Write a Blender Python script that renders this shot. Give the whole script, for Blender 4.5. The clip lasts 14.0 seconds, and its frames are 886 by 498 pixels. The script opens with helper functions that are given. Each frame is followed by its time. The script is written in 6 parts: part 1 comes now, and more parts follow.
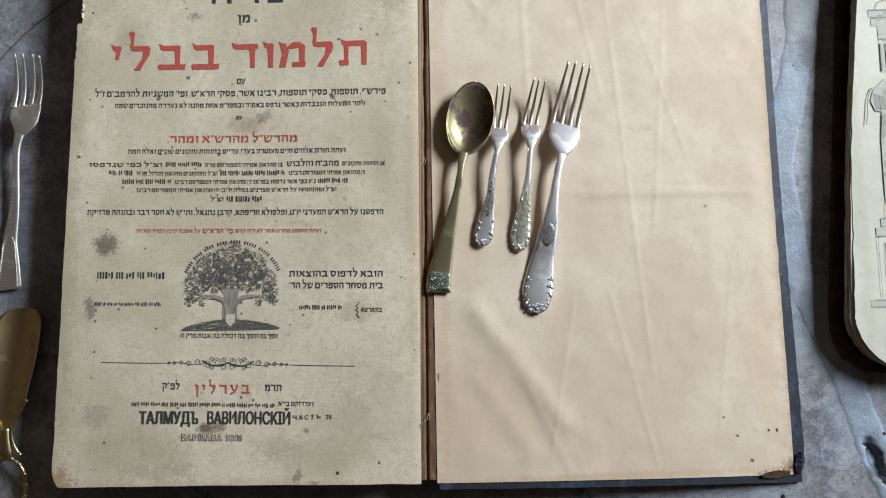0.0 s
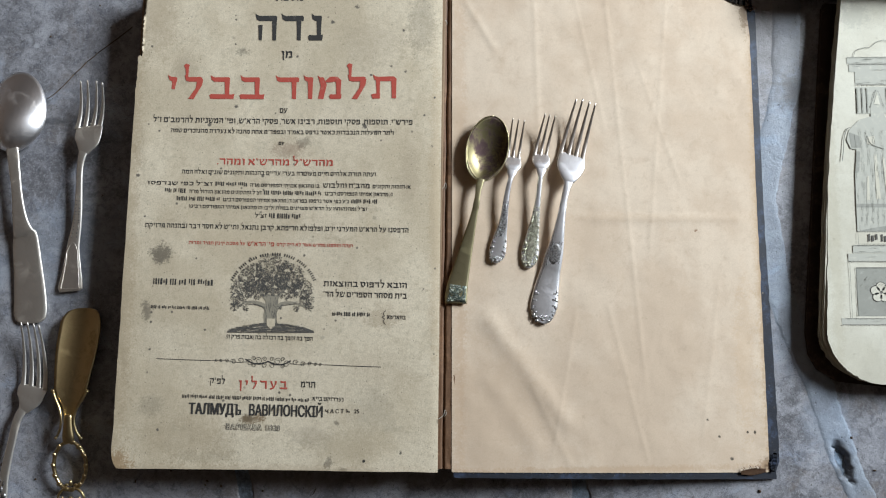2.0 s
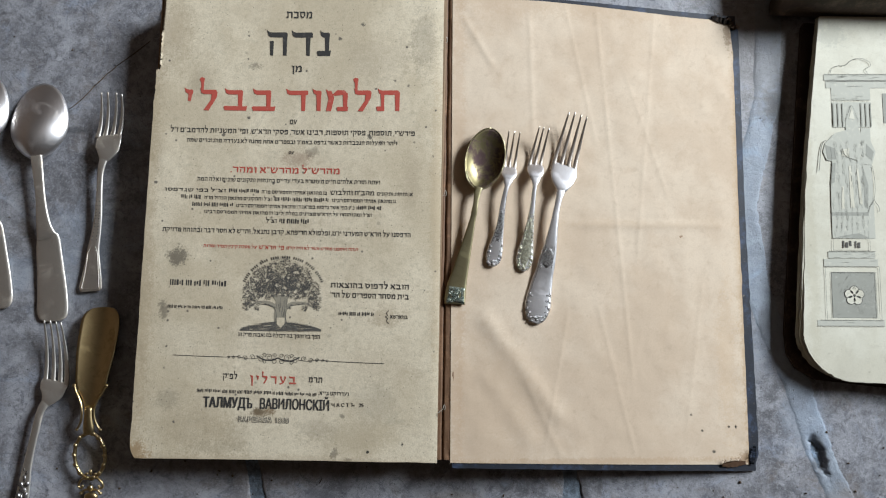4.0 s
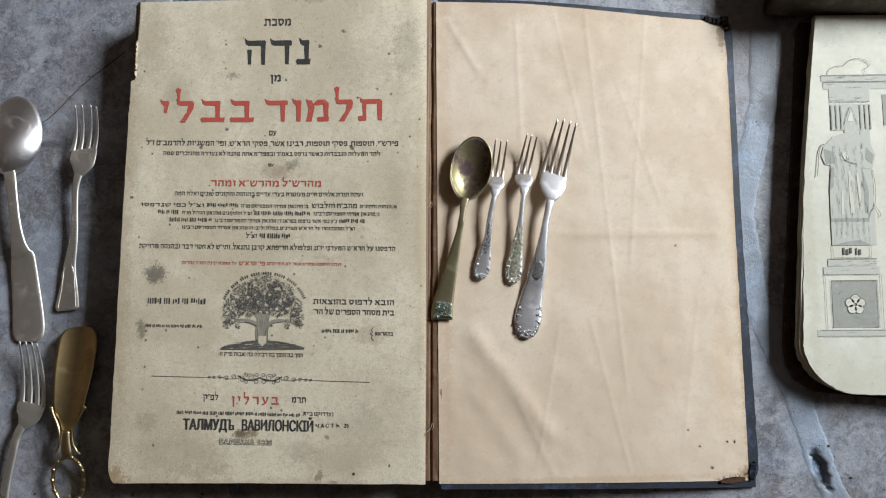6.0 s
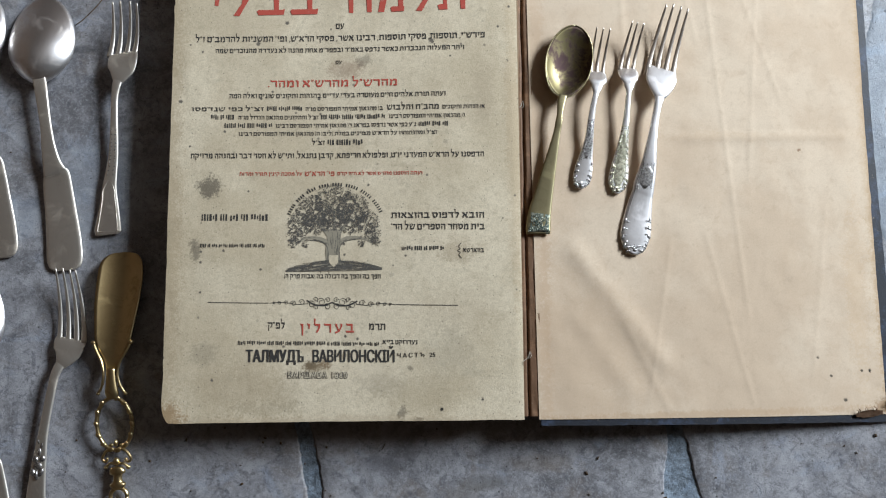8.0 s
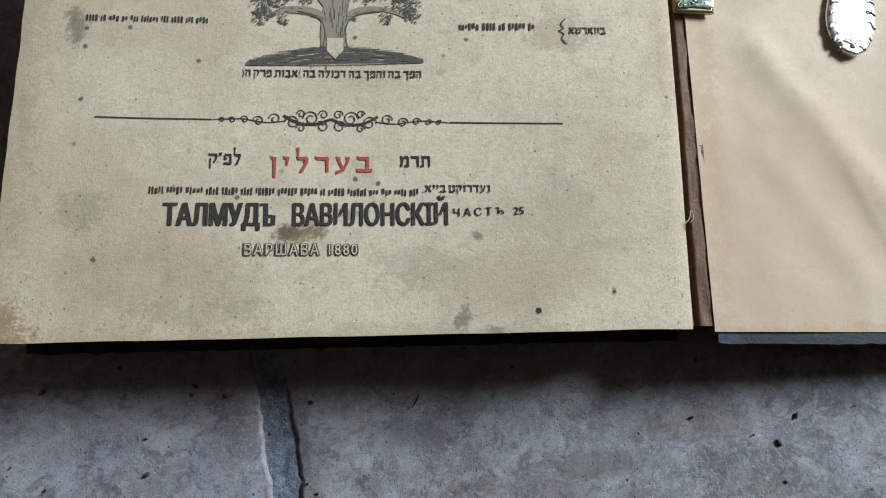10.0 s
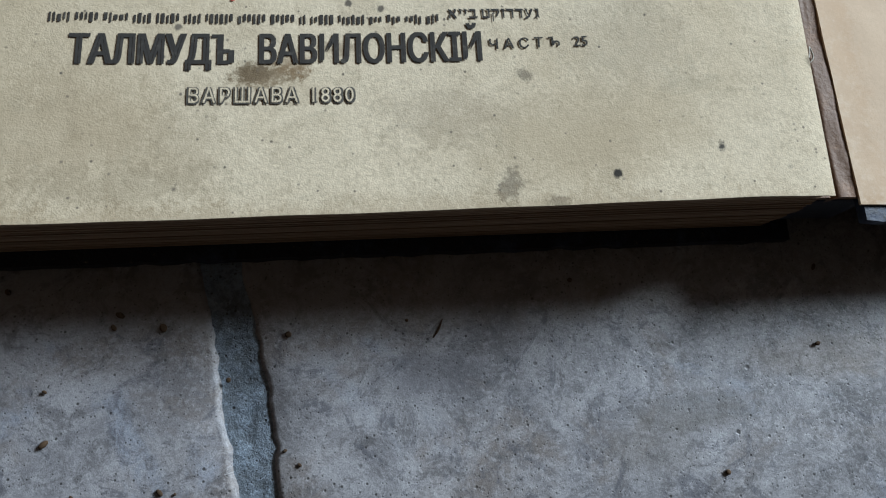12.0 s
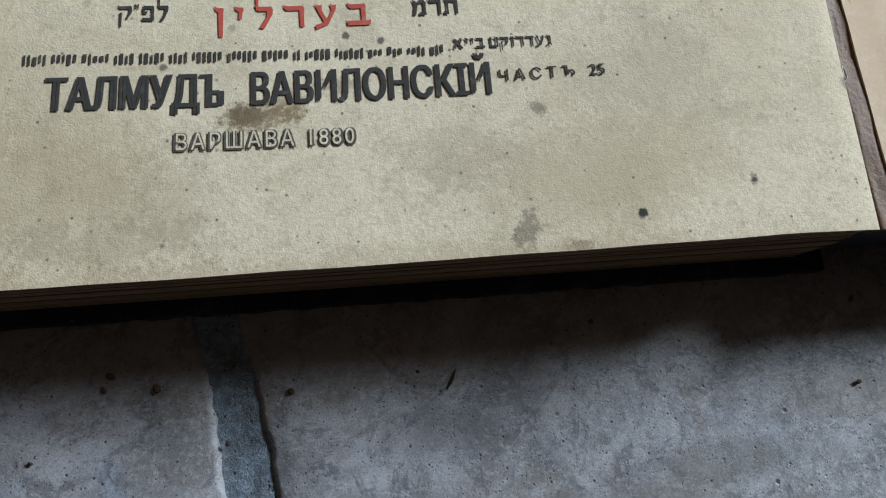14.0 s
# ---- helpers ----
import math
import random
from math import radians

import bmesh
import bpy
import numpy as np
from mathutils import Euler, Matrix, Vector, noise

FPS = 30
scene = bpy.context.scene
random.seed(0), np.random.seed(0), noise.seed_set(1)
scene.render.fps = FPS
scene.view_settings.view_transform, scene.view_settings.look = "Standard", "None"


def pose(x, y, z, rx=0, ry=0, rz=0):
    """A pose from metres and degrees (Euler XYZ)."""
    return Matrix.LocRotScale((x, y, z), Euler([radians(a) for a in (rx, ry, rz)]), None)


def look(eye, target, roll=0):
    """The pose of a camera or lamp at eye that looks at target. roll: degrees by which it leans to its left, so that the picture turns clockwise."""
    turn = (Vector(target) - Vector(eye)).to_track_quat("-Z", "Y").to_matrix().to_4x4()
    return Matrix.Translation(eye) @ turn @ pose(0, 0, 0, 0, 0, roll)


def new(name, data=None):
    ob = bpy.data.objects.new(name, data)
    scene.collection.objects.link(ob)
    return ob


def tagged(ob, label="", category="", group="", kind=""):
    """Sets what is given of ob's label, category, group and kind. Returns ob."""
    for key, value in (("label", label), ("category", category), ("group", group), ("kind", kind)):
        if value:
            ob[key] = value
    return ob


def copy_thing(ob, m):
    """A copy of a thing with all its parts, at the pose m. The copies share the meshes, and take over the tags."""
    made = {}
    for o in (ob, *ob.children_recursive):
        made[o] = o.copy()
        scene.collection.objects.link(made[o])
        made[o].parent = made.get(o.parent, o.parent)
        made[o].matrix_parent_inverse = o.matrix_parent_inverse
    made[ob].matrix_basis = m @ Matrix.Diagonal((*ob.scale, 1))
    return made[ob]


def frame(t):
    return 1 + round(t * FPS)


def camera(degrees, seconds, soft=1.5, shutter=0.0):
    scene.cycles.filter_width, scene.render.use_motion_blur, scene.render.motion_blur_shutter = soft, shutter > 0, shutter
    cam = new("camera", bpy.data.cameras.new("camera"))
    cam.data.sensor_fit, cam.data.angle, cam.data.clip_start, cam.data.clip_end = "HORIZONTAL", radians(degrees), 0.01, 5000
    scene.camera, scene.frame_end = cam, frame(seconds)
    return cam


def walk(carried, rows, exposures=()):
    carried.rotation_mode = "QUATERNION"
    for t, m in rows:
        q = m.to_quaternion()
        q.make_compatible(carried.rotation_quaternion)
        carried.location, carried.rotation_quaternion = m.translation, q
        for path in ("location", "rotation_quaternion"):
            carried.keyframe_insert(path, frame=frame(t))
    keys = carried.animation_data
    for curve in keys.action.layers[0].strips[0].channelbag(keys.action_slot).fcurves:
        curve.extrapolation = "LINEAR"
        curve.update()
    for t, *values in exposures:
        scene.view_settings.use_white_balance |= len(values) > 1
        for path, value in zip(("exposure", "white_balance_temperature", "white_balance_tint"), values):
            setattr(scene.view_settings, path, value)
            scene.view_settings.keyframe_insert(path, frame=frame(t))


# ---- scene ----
cam = camera(70.0, 14.0, 1.15)
PATH = [
    (0, (0.01068, 0.01325, 0.49859), (-0.00626, 0.10669, -0.49689), -11.46),
    (0.5, (0.00949, 0.01152, 0.51379), (-0.00793, 0.10493, -0.48168), -11.44),
    (1, (0.00965, 0.01359, 0.53001), (-0.00826, 0.10805, -0.46536), -11.32),
    (1.5, (0.00478, 0.01816, 0.54595), (-0.01636, 0.10667, -0.44990), -13.70),
    (2, (-0.00020, 0.02330, 0.55797), (-0.02252, 0.11178, -0.43786), -14.09),
    (2.5, (-0.00287, 0.02523, 0.56988), (-0.02797, 0.11326, -0.42592), -15.51),
    (3, (0.00323, 0.02252, 0.58244), (-0.02184, 0.10899, -0.41350), -15.54),
    (3.2, (-0.00075, 0.02050, 0.59158), (-0.01730, 0.11554, -0.40375), -9.21),
    (5.5, (0.00496, 0.03249, 0.58559), (-0.02603, 0.11326, -0.41067), -21.54),
    (6, (0.01239, 0.03722, 0.57382), (-0.01024, 0.12510, -0.42205), -14.93),
    (6.5, (0.02561, 0.04237, 0.55170), (0.00343, 0.13490, -0.44376), -13.63),
    (7, (0.01993, 0.02762, 0.54502), (-0.00211, 0.12365, -0.45012), -12.93),
    (7.5, (-0.01625, 0.00322, 0.53322), (-0.04088, 0.09277, -0.46246), -15.82),
    (8, (-0.06056, -0.02044, 0.50388), (-0.08557, 0.05481, -0.49297), -19.56),
    (8.5, (-0.07526, -0.03638, 0.46781), (-0.10014, 0.02497, -0.53000), -23.21),
    (8.7, (-0.08039, -0.04442, 0.44370), (-0.10453, 0.01132, -0.55445), -24.32),
    (10.8, (-0.14025, -0.15539, 0.20890), (-0.04763, 0.09267, -0.75541), 18.82),
    (11, (-0.14180, -0.15852, 0.19937), (-0.04609, 0.09420, -0.76343), 18.83),
    (11.5, (-0.14781, -0.15611, 0.19379), (-0.06835, 0.08470, -0.77352), 16.28),
    (12, (-0.13762, -0.15963, 0.19176), (-0.04853, 0.08219, -0.77447), 17.51),
    (12.5, (-0.13964, -0.15711, 0.18421), (-0.05638, 0.08415, -0.78268), 15.82),
    (13, (-0.13451, -0.15459, 0.18115), (-0.05019, 0.09210, -0.78427), 15.15),
    (13.5, (-0.13608, -0.14667, 0.18514), (-0.04973, 0.09649, -0.78100), 15.47),
    (14, (-0.13821, -0.14452, 0.18199), (-0.05266, 0.10049, -0.78374), 14.93),
]
walk(cam, [(t, look(eye, target, roll)) for t, eye, target, roll in PATH], [(0.0, 0.0, 6280, 9), (3.0, 0.0, 6420, 10), (7.0, 0.0, 6440, 10), (8.5, 0.06, 6360, 9), (11.0, 0.21, 6190, 7), (14.0, 0.16, 6120, 6)])

# ---- light ----
world = bpy.data.worlds.new("sky")
scene.world = world
world.use_nodes = True
_sky = world.node_tree.nodes.new("ShaderNodeTexSky")
_sky.sky_type, _sky.sun_disc = "NISHITA", False
_sky.sun_elevation, _sky.sun_rotation = radians(40), radians(230)
world.node_tree.links.new(_sky.outputs[0], world.node_tree.nodes["Background"].inputs[0])
world.node_tree.nodes["Background"].inputs[1].default_value = 0.08


def window_lamp(name, place, target, width, height, watts, colour):
    data = bpy.data.lights.new(name, "AREA")
    data.shape, data.size, data.size_y, data.energy, data.color = "RECTANGLE", width, height, watts, colour
    ob = new(name, data)
    ob.matrix_world = look(place, target)
    return ob


window_lamp("window_daylight", (1.86, 1.15, 1.24), (0.0, 1.15, 1.24), 1.08, 0.68, 165, (0.82, 0.90, 0.975))


# ---- materials ----
class Nodes:
    """Short hand for a node tree."""

    def __init__(self, name):
        self.mat = bpy.data.materials.new(name)
        self.mat.use_nodes = True
        self.tree = self.mat.node_tree
        self.bsdf = self.tree.nodes["Principled BSDF"]
        self.pos = self.tree.nodes.new("ShaderNodeNewGeometry").outputs["Position"]

    def add(self, kind, **put):
        n = self.tree.nodes.new(kind)
        for k, v in put.items():
            self.put(n.inputs[int(k[1:]) if k[0] == "i" and k[1:].isdigit() else k.replace("_", " ")], v)
        return n

    def put(self, socket, v):
        if isinstance(v, bpy.types.NodeSocket):
            self.tree.links.new(v, socket)
        else:
            socket.default_value = v

    def noise(self, scale, detail=4.0, rough=0.6, distortion=0.0, pos=None):
        return self.add("ShaderNodeTexNoise", Vector=pos or self.pos, Scale=scale, Detail=detail, Roughness=rough, Distortion=distortion).outputs[0]

    def math(self, op, a, b=0.0, c=0.0):
        n = self.tree.nodes.new("ShaderNodeMath")
        n.operation = op
        for s, v in zip(n.inputs, (a, b, c)):
            self.put(s, v)
        return n.outputs[0]

    def ramp(self, v, lo, hi, a=0.0, b=1.0):
        n = self.add("ShaderNodeMapRange", Value=v)
        n.interpolation_type = "SMOOTHSTEP"
        for s, x in zip(list(n.inputs)[1:5], (lo, hi, a, b)):
            self.put(s, x)
        return n.outputs[0]

    def mix(self, f, a, b):
        n = self.tree.nodes.new("ShaderNodeMix")
        n.data_type = "RGBA"
        self.put(n.inputs[0], f)
        for s, v in ((n.inputs[6], a), (n.inputs[7], b)):
            self.put(s, (*v, 1.0) if isinstance(v, tuple) else v)
        return n.outputs[2]

    def bump(self, h, strength, distance, below=None):
        n = self.add("ShaderNodeBump", Height=h, Strength=strength, Distance=distance)
        if below:
            self.put(n.inputs["Normal"], below)
        return n.outputs[0]

    def near(self, x, y, rx, ry, wobble):
        """1 inside a ragged ellipse round (x, y), 0 outside."""
        d = self.add("ShaderNodeVectorMath", i0=self.pos, i1=(x, y, 0.0))
        d.operation = "SUBTRACT"
        d = self.add("ShaderNodeVectorMath", i0=d.outputs[0], i1=(1 / rx, 1 / ry, 0.0))
        d.operation = "MULTIPLY"
        length = self.add("ShaderNodeVectorMath", i0=d.outputs[0])
        length.operation = "LENGTH"
        return self.ramp(self.math("ADD", length.outputs["Value"], wobble), 1.25, 0.45)

    def done(self, colour, rough, normal=None, metal=0.0, spec=0.5):
        self.put(self.bsdf.inputs["Base Color"], (*colour, 1.0) if isinstance(colour, tuple) else colour)
        self.put(self.bsdf.inputs["Roughness"], rough)
        self.put(self.bsdf.inputs["Metallic"], metal)
        self.put(self.bsdf.inputs["Specular IOR Level"], spec)
        if normal:
            self.put(self.bsdf.inputs["Normal"], normal)
        return self.mat


def paper(name, base, brown, speck, patches, specks=0.5, fibre=0.25, crease=0.025, mottle=0.1):
    n = Nodes(name)
    big, mid, fine = n.noise(9, 5, 0.65), n.noise(45, 5, 0.7, 0.6), n.noise(900, 3, 0.7)
    c = n.mix(n.ramp(big, 0.40, 0.62, 0, 0.7), base, brown)
    c = n.mix(n.ramp(mid, 0.48, 0.72, 0, 0.5), c, brown)
    c = n.mix(n.ramp(n.noise(130, 5, 0.75, 0.4), 0.50, 0.74, 0, 0.4), c, tuple(v * 0.85 for v in brown))
    c = n.mix(n.ramp(n.noise(260, 6, 0.8, 0.8), 0.50, 0.70, 0, 0.9 * mottle), c, tuple(v * 0.72 for v in brown))
    c = n.mix(n.ramp(n.noise(70, 6, 0.8, 1.4), 0.52, 0.70, 0, 0.7 * mottle), c, tuple(v * k for v, k in zip(brown, (0.80, 0.86, 0.92))))
    c = n.mix(n.ramp(fine, 0.3, 0.8, 0, 0.22 + 0.4 * mottle), c, tuple(v * 0.75 for v in brown))
    wobble = n.math("MULTIPLY_ADD", n.math("ADD", n.noise(160, 5, 0.75), n.noise(520, 4, 0.75)), 2.4, -2.4)
    for x, y, rx, ry, k, tone in patches:
        c = n.mix(n.math("MULTIPLY", n.near(x, y, rx, ry, wobble), k), c, tone)
    # foxing and fly specks
    for scale, size, part_shown in ((48, 0.105, 0.58), (110, 0.15, 0.62), (26, 0.065, 0.50), (420, 0.22, 0.74)):
        v = n.add("ShaderNodeTexVoronoi", Vector=n.pos, Scale=scale)
        hue = n.add("ShaderNodeSeparateColor", Color=v.outputs["Color"]).outputs[0]
        dot = n.ramp(n.math("ADD", v.outputs["Distance"], n.math("MULTIPLY", wobble, 0.06)), size, size * 0.45)
        c = n.mix(n.math("MULTIPLY", n.math("MULTIPLY", dot, n.ramp(hue, part_shown, part_shown + 0.3)), specks), c, speck)
    h = n.math("MULTIPLY_ADD", n.noise(2200, 2, 0.5), 0.7, n.noise(620, 4, 0.65))
    drawn = n.add("ShaderNodeVectorMath", i0=n.pos, i1=(15.0, 6.0, 1.0))
    drawn.operation = "MULTIPLY"
    fold = n.math("ABSOLUTE", n.math("SUBTRACT", n.noise(1.0, 3, 0.55, 0.6, drawn.outputs[0]), 0.5))
    fold = n.bump(n.ramp(fold, 0.0, 0.16), crease, 0.0016)
    nor = n.bump(h, fibre * 0.9, 0.0003, n.bump(n.noise(55, 3, 0.5), 0.12, 0.002, fold))
    return n.done(c, 0.86, nor, spec=0.22)


DARK = (0.10, 0.085, 0.065)
TITLE_PAPER = paper("aged_title_paper", (0.745, 0.645, 0.480), (0.535, 0.440, 0.300), (0.15, 0.13, 0.105), (
    (-0.2483, 0.0661, 0.009, 0.008, 0.75, DARK), (-0.2587, 0.0189, 0.005, 0.008, 0.6, DARK),
    (-0.1680, -0.0700, 0.010, 0.0035, 0.75, (0.16, 0.105, 0.05)), (-0.1610, -0.0665, 0.005, 0.004, 0.55, (0.22, 0.14, 0.07)), (-0.1480, -0.0625, 0.006, 0.003, 0.5, (0.16, 0.11, 0.06)),
    (-0.070, 0.245, 0.030, 0.022, 0.30, (0.36, 0.29, 0.20)), (-0.225, -0.085, 0.035, 0.018, 0.35, (0.36, 0.28, 0.18)), (-0.205, -0.100, 0.030, 0.006, 0.35, (0.34, 0.28, 0.19)), (-0.190, -0.090, 0.012, 0.016, 0.3, (0.38, 0.31, 0.21)), (-0.120, -0.084, 0.020, 0.010, 0.3, (0.37, 0.31, 0.23)), (-0.070, -0.060, 0.020, 0.020, 0.25, (0.38, 0.33, 0.25)), (-0.060, -0.030, 0.030, 0.020, 0.25, (0.38, 0.30, 0.20)), (-0.150, 0.210, 0.060, 0.010, 0.2, (0.38, 0.30, 0.20)),
    (-0.235, 0.225, 0.012, 0.016, 0.25, (0.28, 0.22, 0.15)), (-0.040, 0.130, 0.010, 0.030, 0.25, (0.33, 0.26, 0.18)), (-0.090, -0.090, 0.040, 0.014, 0.25, (0.38, 0.30, 0.19)),
    (-0.142, 0.154, 0.016, 0.008, 0.45, (0.25, 0.15, 0.10)), (-0.130, 0.160, 0.007, 0.005, 0.4, DARK),
    (-0.062, 0.012, 0.014, 0.009, 0.4, (0.30, 0.22, 0.13)), (-0.1846, 0.2405, 0.006, 0.004, 0.5, DARK),
    (-0.115, 0.312, 0.020, 0.006, 0.5, (0.22, 0.17, 0.11)), (-0.1044, -0.1042, 0.0035, 0.005, 0.55, DARK),
    (-0.0920, -0.1090, 0.003, 0.002, 0.5, DARK), (-0.252, -0.060, 0.012, 0.009, 0.25, DARK),
    (-0.0977, -0.0722, 0.0022, 0.0022, 0.6, DARK), (-0.0457, -0.0952, 0.0014, 0.0014, 0.9, (0.03, 0.03, 0.03)),
    (-0.0753, -0.1018, 0.0012, 0.0014, 0.95, (0.02, 0.02, 0.02)), (-0.0143, -0.0700, 0.0024, 0.0020, 0.6, DARK), (-0.1723, -0.0690, 0.006, 0.003, 0.6, (0.13, 0.09, 0.05)), (-0.279, -0.106, 0.013, 0.011, 0.75, (0.33, 0.20, 0.09)),
    (-0.030, 0.262, 0.012, 0.030, 0.25, DARK), (-0.281, 0.10, 0.012, 0.30, 0.4, (0.33, 0.24, 0.14)), (-0.15, -0.112, 0.18, 0.006, 0.3, (0.33, 0.24, 0.14)), (-0.262, 0.27, 0.022, 0.035, 0.35, (0.33, 0.25, 0.16)), (-0.018, 0.10, 0.006, 0.14, 0.35, (0.45, 0.33, 0.2))), 1.0, 0.52, 0.08, 0.6)
END_PAPER = paper("tan_endpaper", (0.655, 0.535, 0.405), (0.545, 0.415, 0.295), (0.22, 0.14, 0.09), (
    (0.262, 0.302, 0.014, 0.010, 0.6, (0.30, 0.18, 0.09)), (0.262, 0.10, 0.006, 0.22, 0.35, (0.48, 0.34, 0.2)),
    (0.205, 0.088, 0.0018, 0.0015, 0.85, (0.25, 0.15, 0.09)), (0.001, 0.10, 0.007, 0.30, 0.3, (0.48, 0.32, 0.2)), (0.02, -0.06, 0.05, 0.09, 0.22, (0.48, 0.34, 0.22)), (0.10, 0.31, 0.22, 0.02, 0.3, (0.48, 0.34, 0.22)),
    (0.13, -0.111, 0.15, 0.003, 0.35, (0.42, 0.27, 0.15)), (0.260, -0.110, 0.008, 0.006, 0.6, (0.30, 0.18, 0.09)), (0.2625, 0.10, 0.0028, 0.24, 0.4, (0.42, 0.27, 0.15)), (0.245, -0.02, 0.010, 0.07, 0.25, (0.50, 0.33, 0.18)),
    (0.2102, -0.0721, 0.0014, 0.0012, 0.95, DARK), (0.2451, -0.0831, 0.0012, 0.0012, 0.95, (0.02, 0.018, 0.015)), (0.2513, -0.0831, 0.0012, 0.0014, 0.95, (0.02, 0.018, 0.015)), (0.2199, -0.0859, 0.0013, 0.0010, 0.95, DARK), (0.2302, -0.1045, 0.0015, 0.0013, 0.95, DARK),
    (0.2575, 0.2985, 0.012, 0.008, 1.0, (0.08, 0.05, 0.03)), (0.2570, 0.285, 0.0045, 0.018, 0.6, (0.22, 0.14, 0.08)), (0.170, 0.098, 0.080, 0.004, 0.18, (0.45, 0.31, 0.19)), (0.003, 0.02, 0.003, 0.10, 0.2, (0.46, 0.31, 0.19))), 0.12, 0.15, 0.07)
BOOKLET_PAPER = paper("cream_booklet_paper", (0.69, 0.66, 0.545), (0.55, 0.51, 0.40), (0.3, 0.26, 0.18), (
    (0.345, 0.275, 0.016, 0.012, 0.35, (0.35, 0.34, 0.28)), (0.318, 0.10, 0.006, 0.20, 0.3, (0.45, 0.40, 0.28))), 0.3, 0.2)


def edge_pages(name, a, b):
    n = Nodes(name)
    squash = n.add("ShaderNodeVectorMath", i0=n.pos, i1=(6.0, 6.0, 900.0))
    squash.operation = "MULTIPLY"
    lines = n.noise(1.0, 3, 0.6, 0, squash.outputs[0])
    c = n.mix(n.ramp(lines, 0.35, 0.65), a, b)
    return n.done(c, 0.9, n.bump(lines, 0.6, 0.0006), spec=0.2)


PAGE_EDGES = edge_pages("brown_page_edges", (0.36, 0.25, 0.16), (0.22, 0.145, 0.09))
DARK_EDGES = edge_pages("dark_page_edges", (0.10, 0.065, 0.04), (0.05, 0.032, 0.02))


def ink(name, tone, worn, keep=0.3):
    n = Nodes(name)
    f = n.ramp(n.noise(260, 5, 0.75), 0.52, 0.78, 0, keep)
    return n.done(n.mix(f, tone, worn), 0.8, spec=0.2)


BLACK_INK = ink("black_printing_ink", (0.048, 0.045, 0.042), (0.22, 0.20, 0.17), 0.55)
GREY_INK = ink("greyish_printing_ink", (0.105, 0.097, 0.085), (0.28, 0.255, 0.21), 0.6)
RED_INK = ink("red_printing_ink", (0.46, 0.085, 0.06), (0.55, 0.30, 0.24), 0.55)
MID_INK = ink("middle_grey_ink", (0.19, 0.185, 0.16), (0.42, 0.41, 0.35), 0.8)
FAINT_INK = ink("faint_grey_ink", (0.47, 0.46, 0.39), (0.64, 0.61, 0.50), 0.8)
BARK_INK = ink("engraved_bark_ink", (0.30, 0.265, 0.20), (0.42, 0.37, 0.28), 0.7)
PALE_INK = ink("pale_grey_ink", (0.32, 0.315, 0.27), (0.50, 0.49, 0.42), 0.7)


def cloth(name, tone, worn):
    n = Nodes(name)
    f = n.ramp(n.noise(55, 6, 0.75), 0.48, 0.70)
    c = n.mix(f, tone, worn)
    c = n.mix(n.ramp(n.noise(420, 4, 0.7), 0.62, 0.78, 0, 0.7), c, (0.34, 0.27, 0.2))
    return n.done(c, 0.62, n.bump(n.noise(700, 3, 0.6), 0.5, 0.0005), spec=0.35)


COVER_CLOTH = cloth("worn_blue_black_cloth", (0.014, 0.016, 0.023), (0.040, 0.056, 0.098))
LEATHER = cloth("worn_brown_leather", (0.05, 0.032, 0.02), (0.13, 0.09, 0.06))
HINGE_PAPER = cloth("torn_brown_hinge_paper", (0.14, 0.075, 0.040), (0.27, 0.150, 0.080))


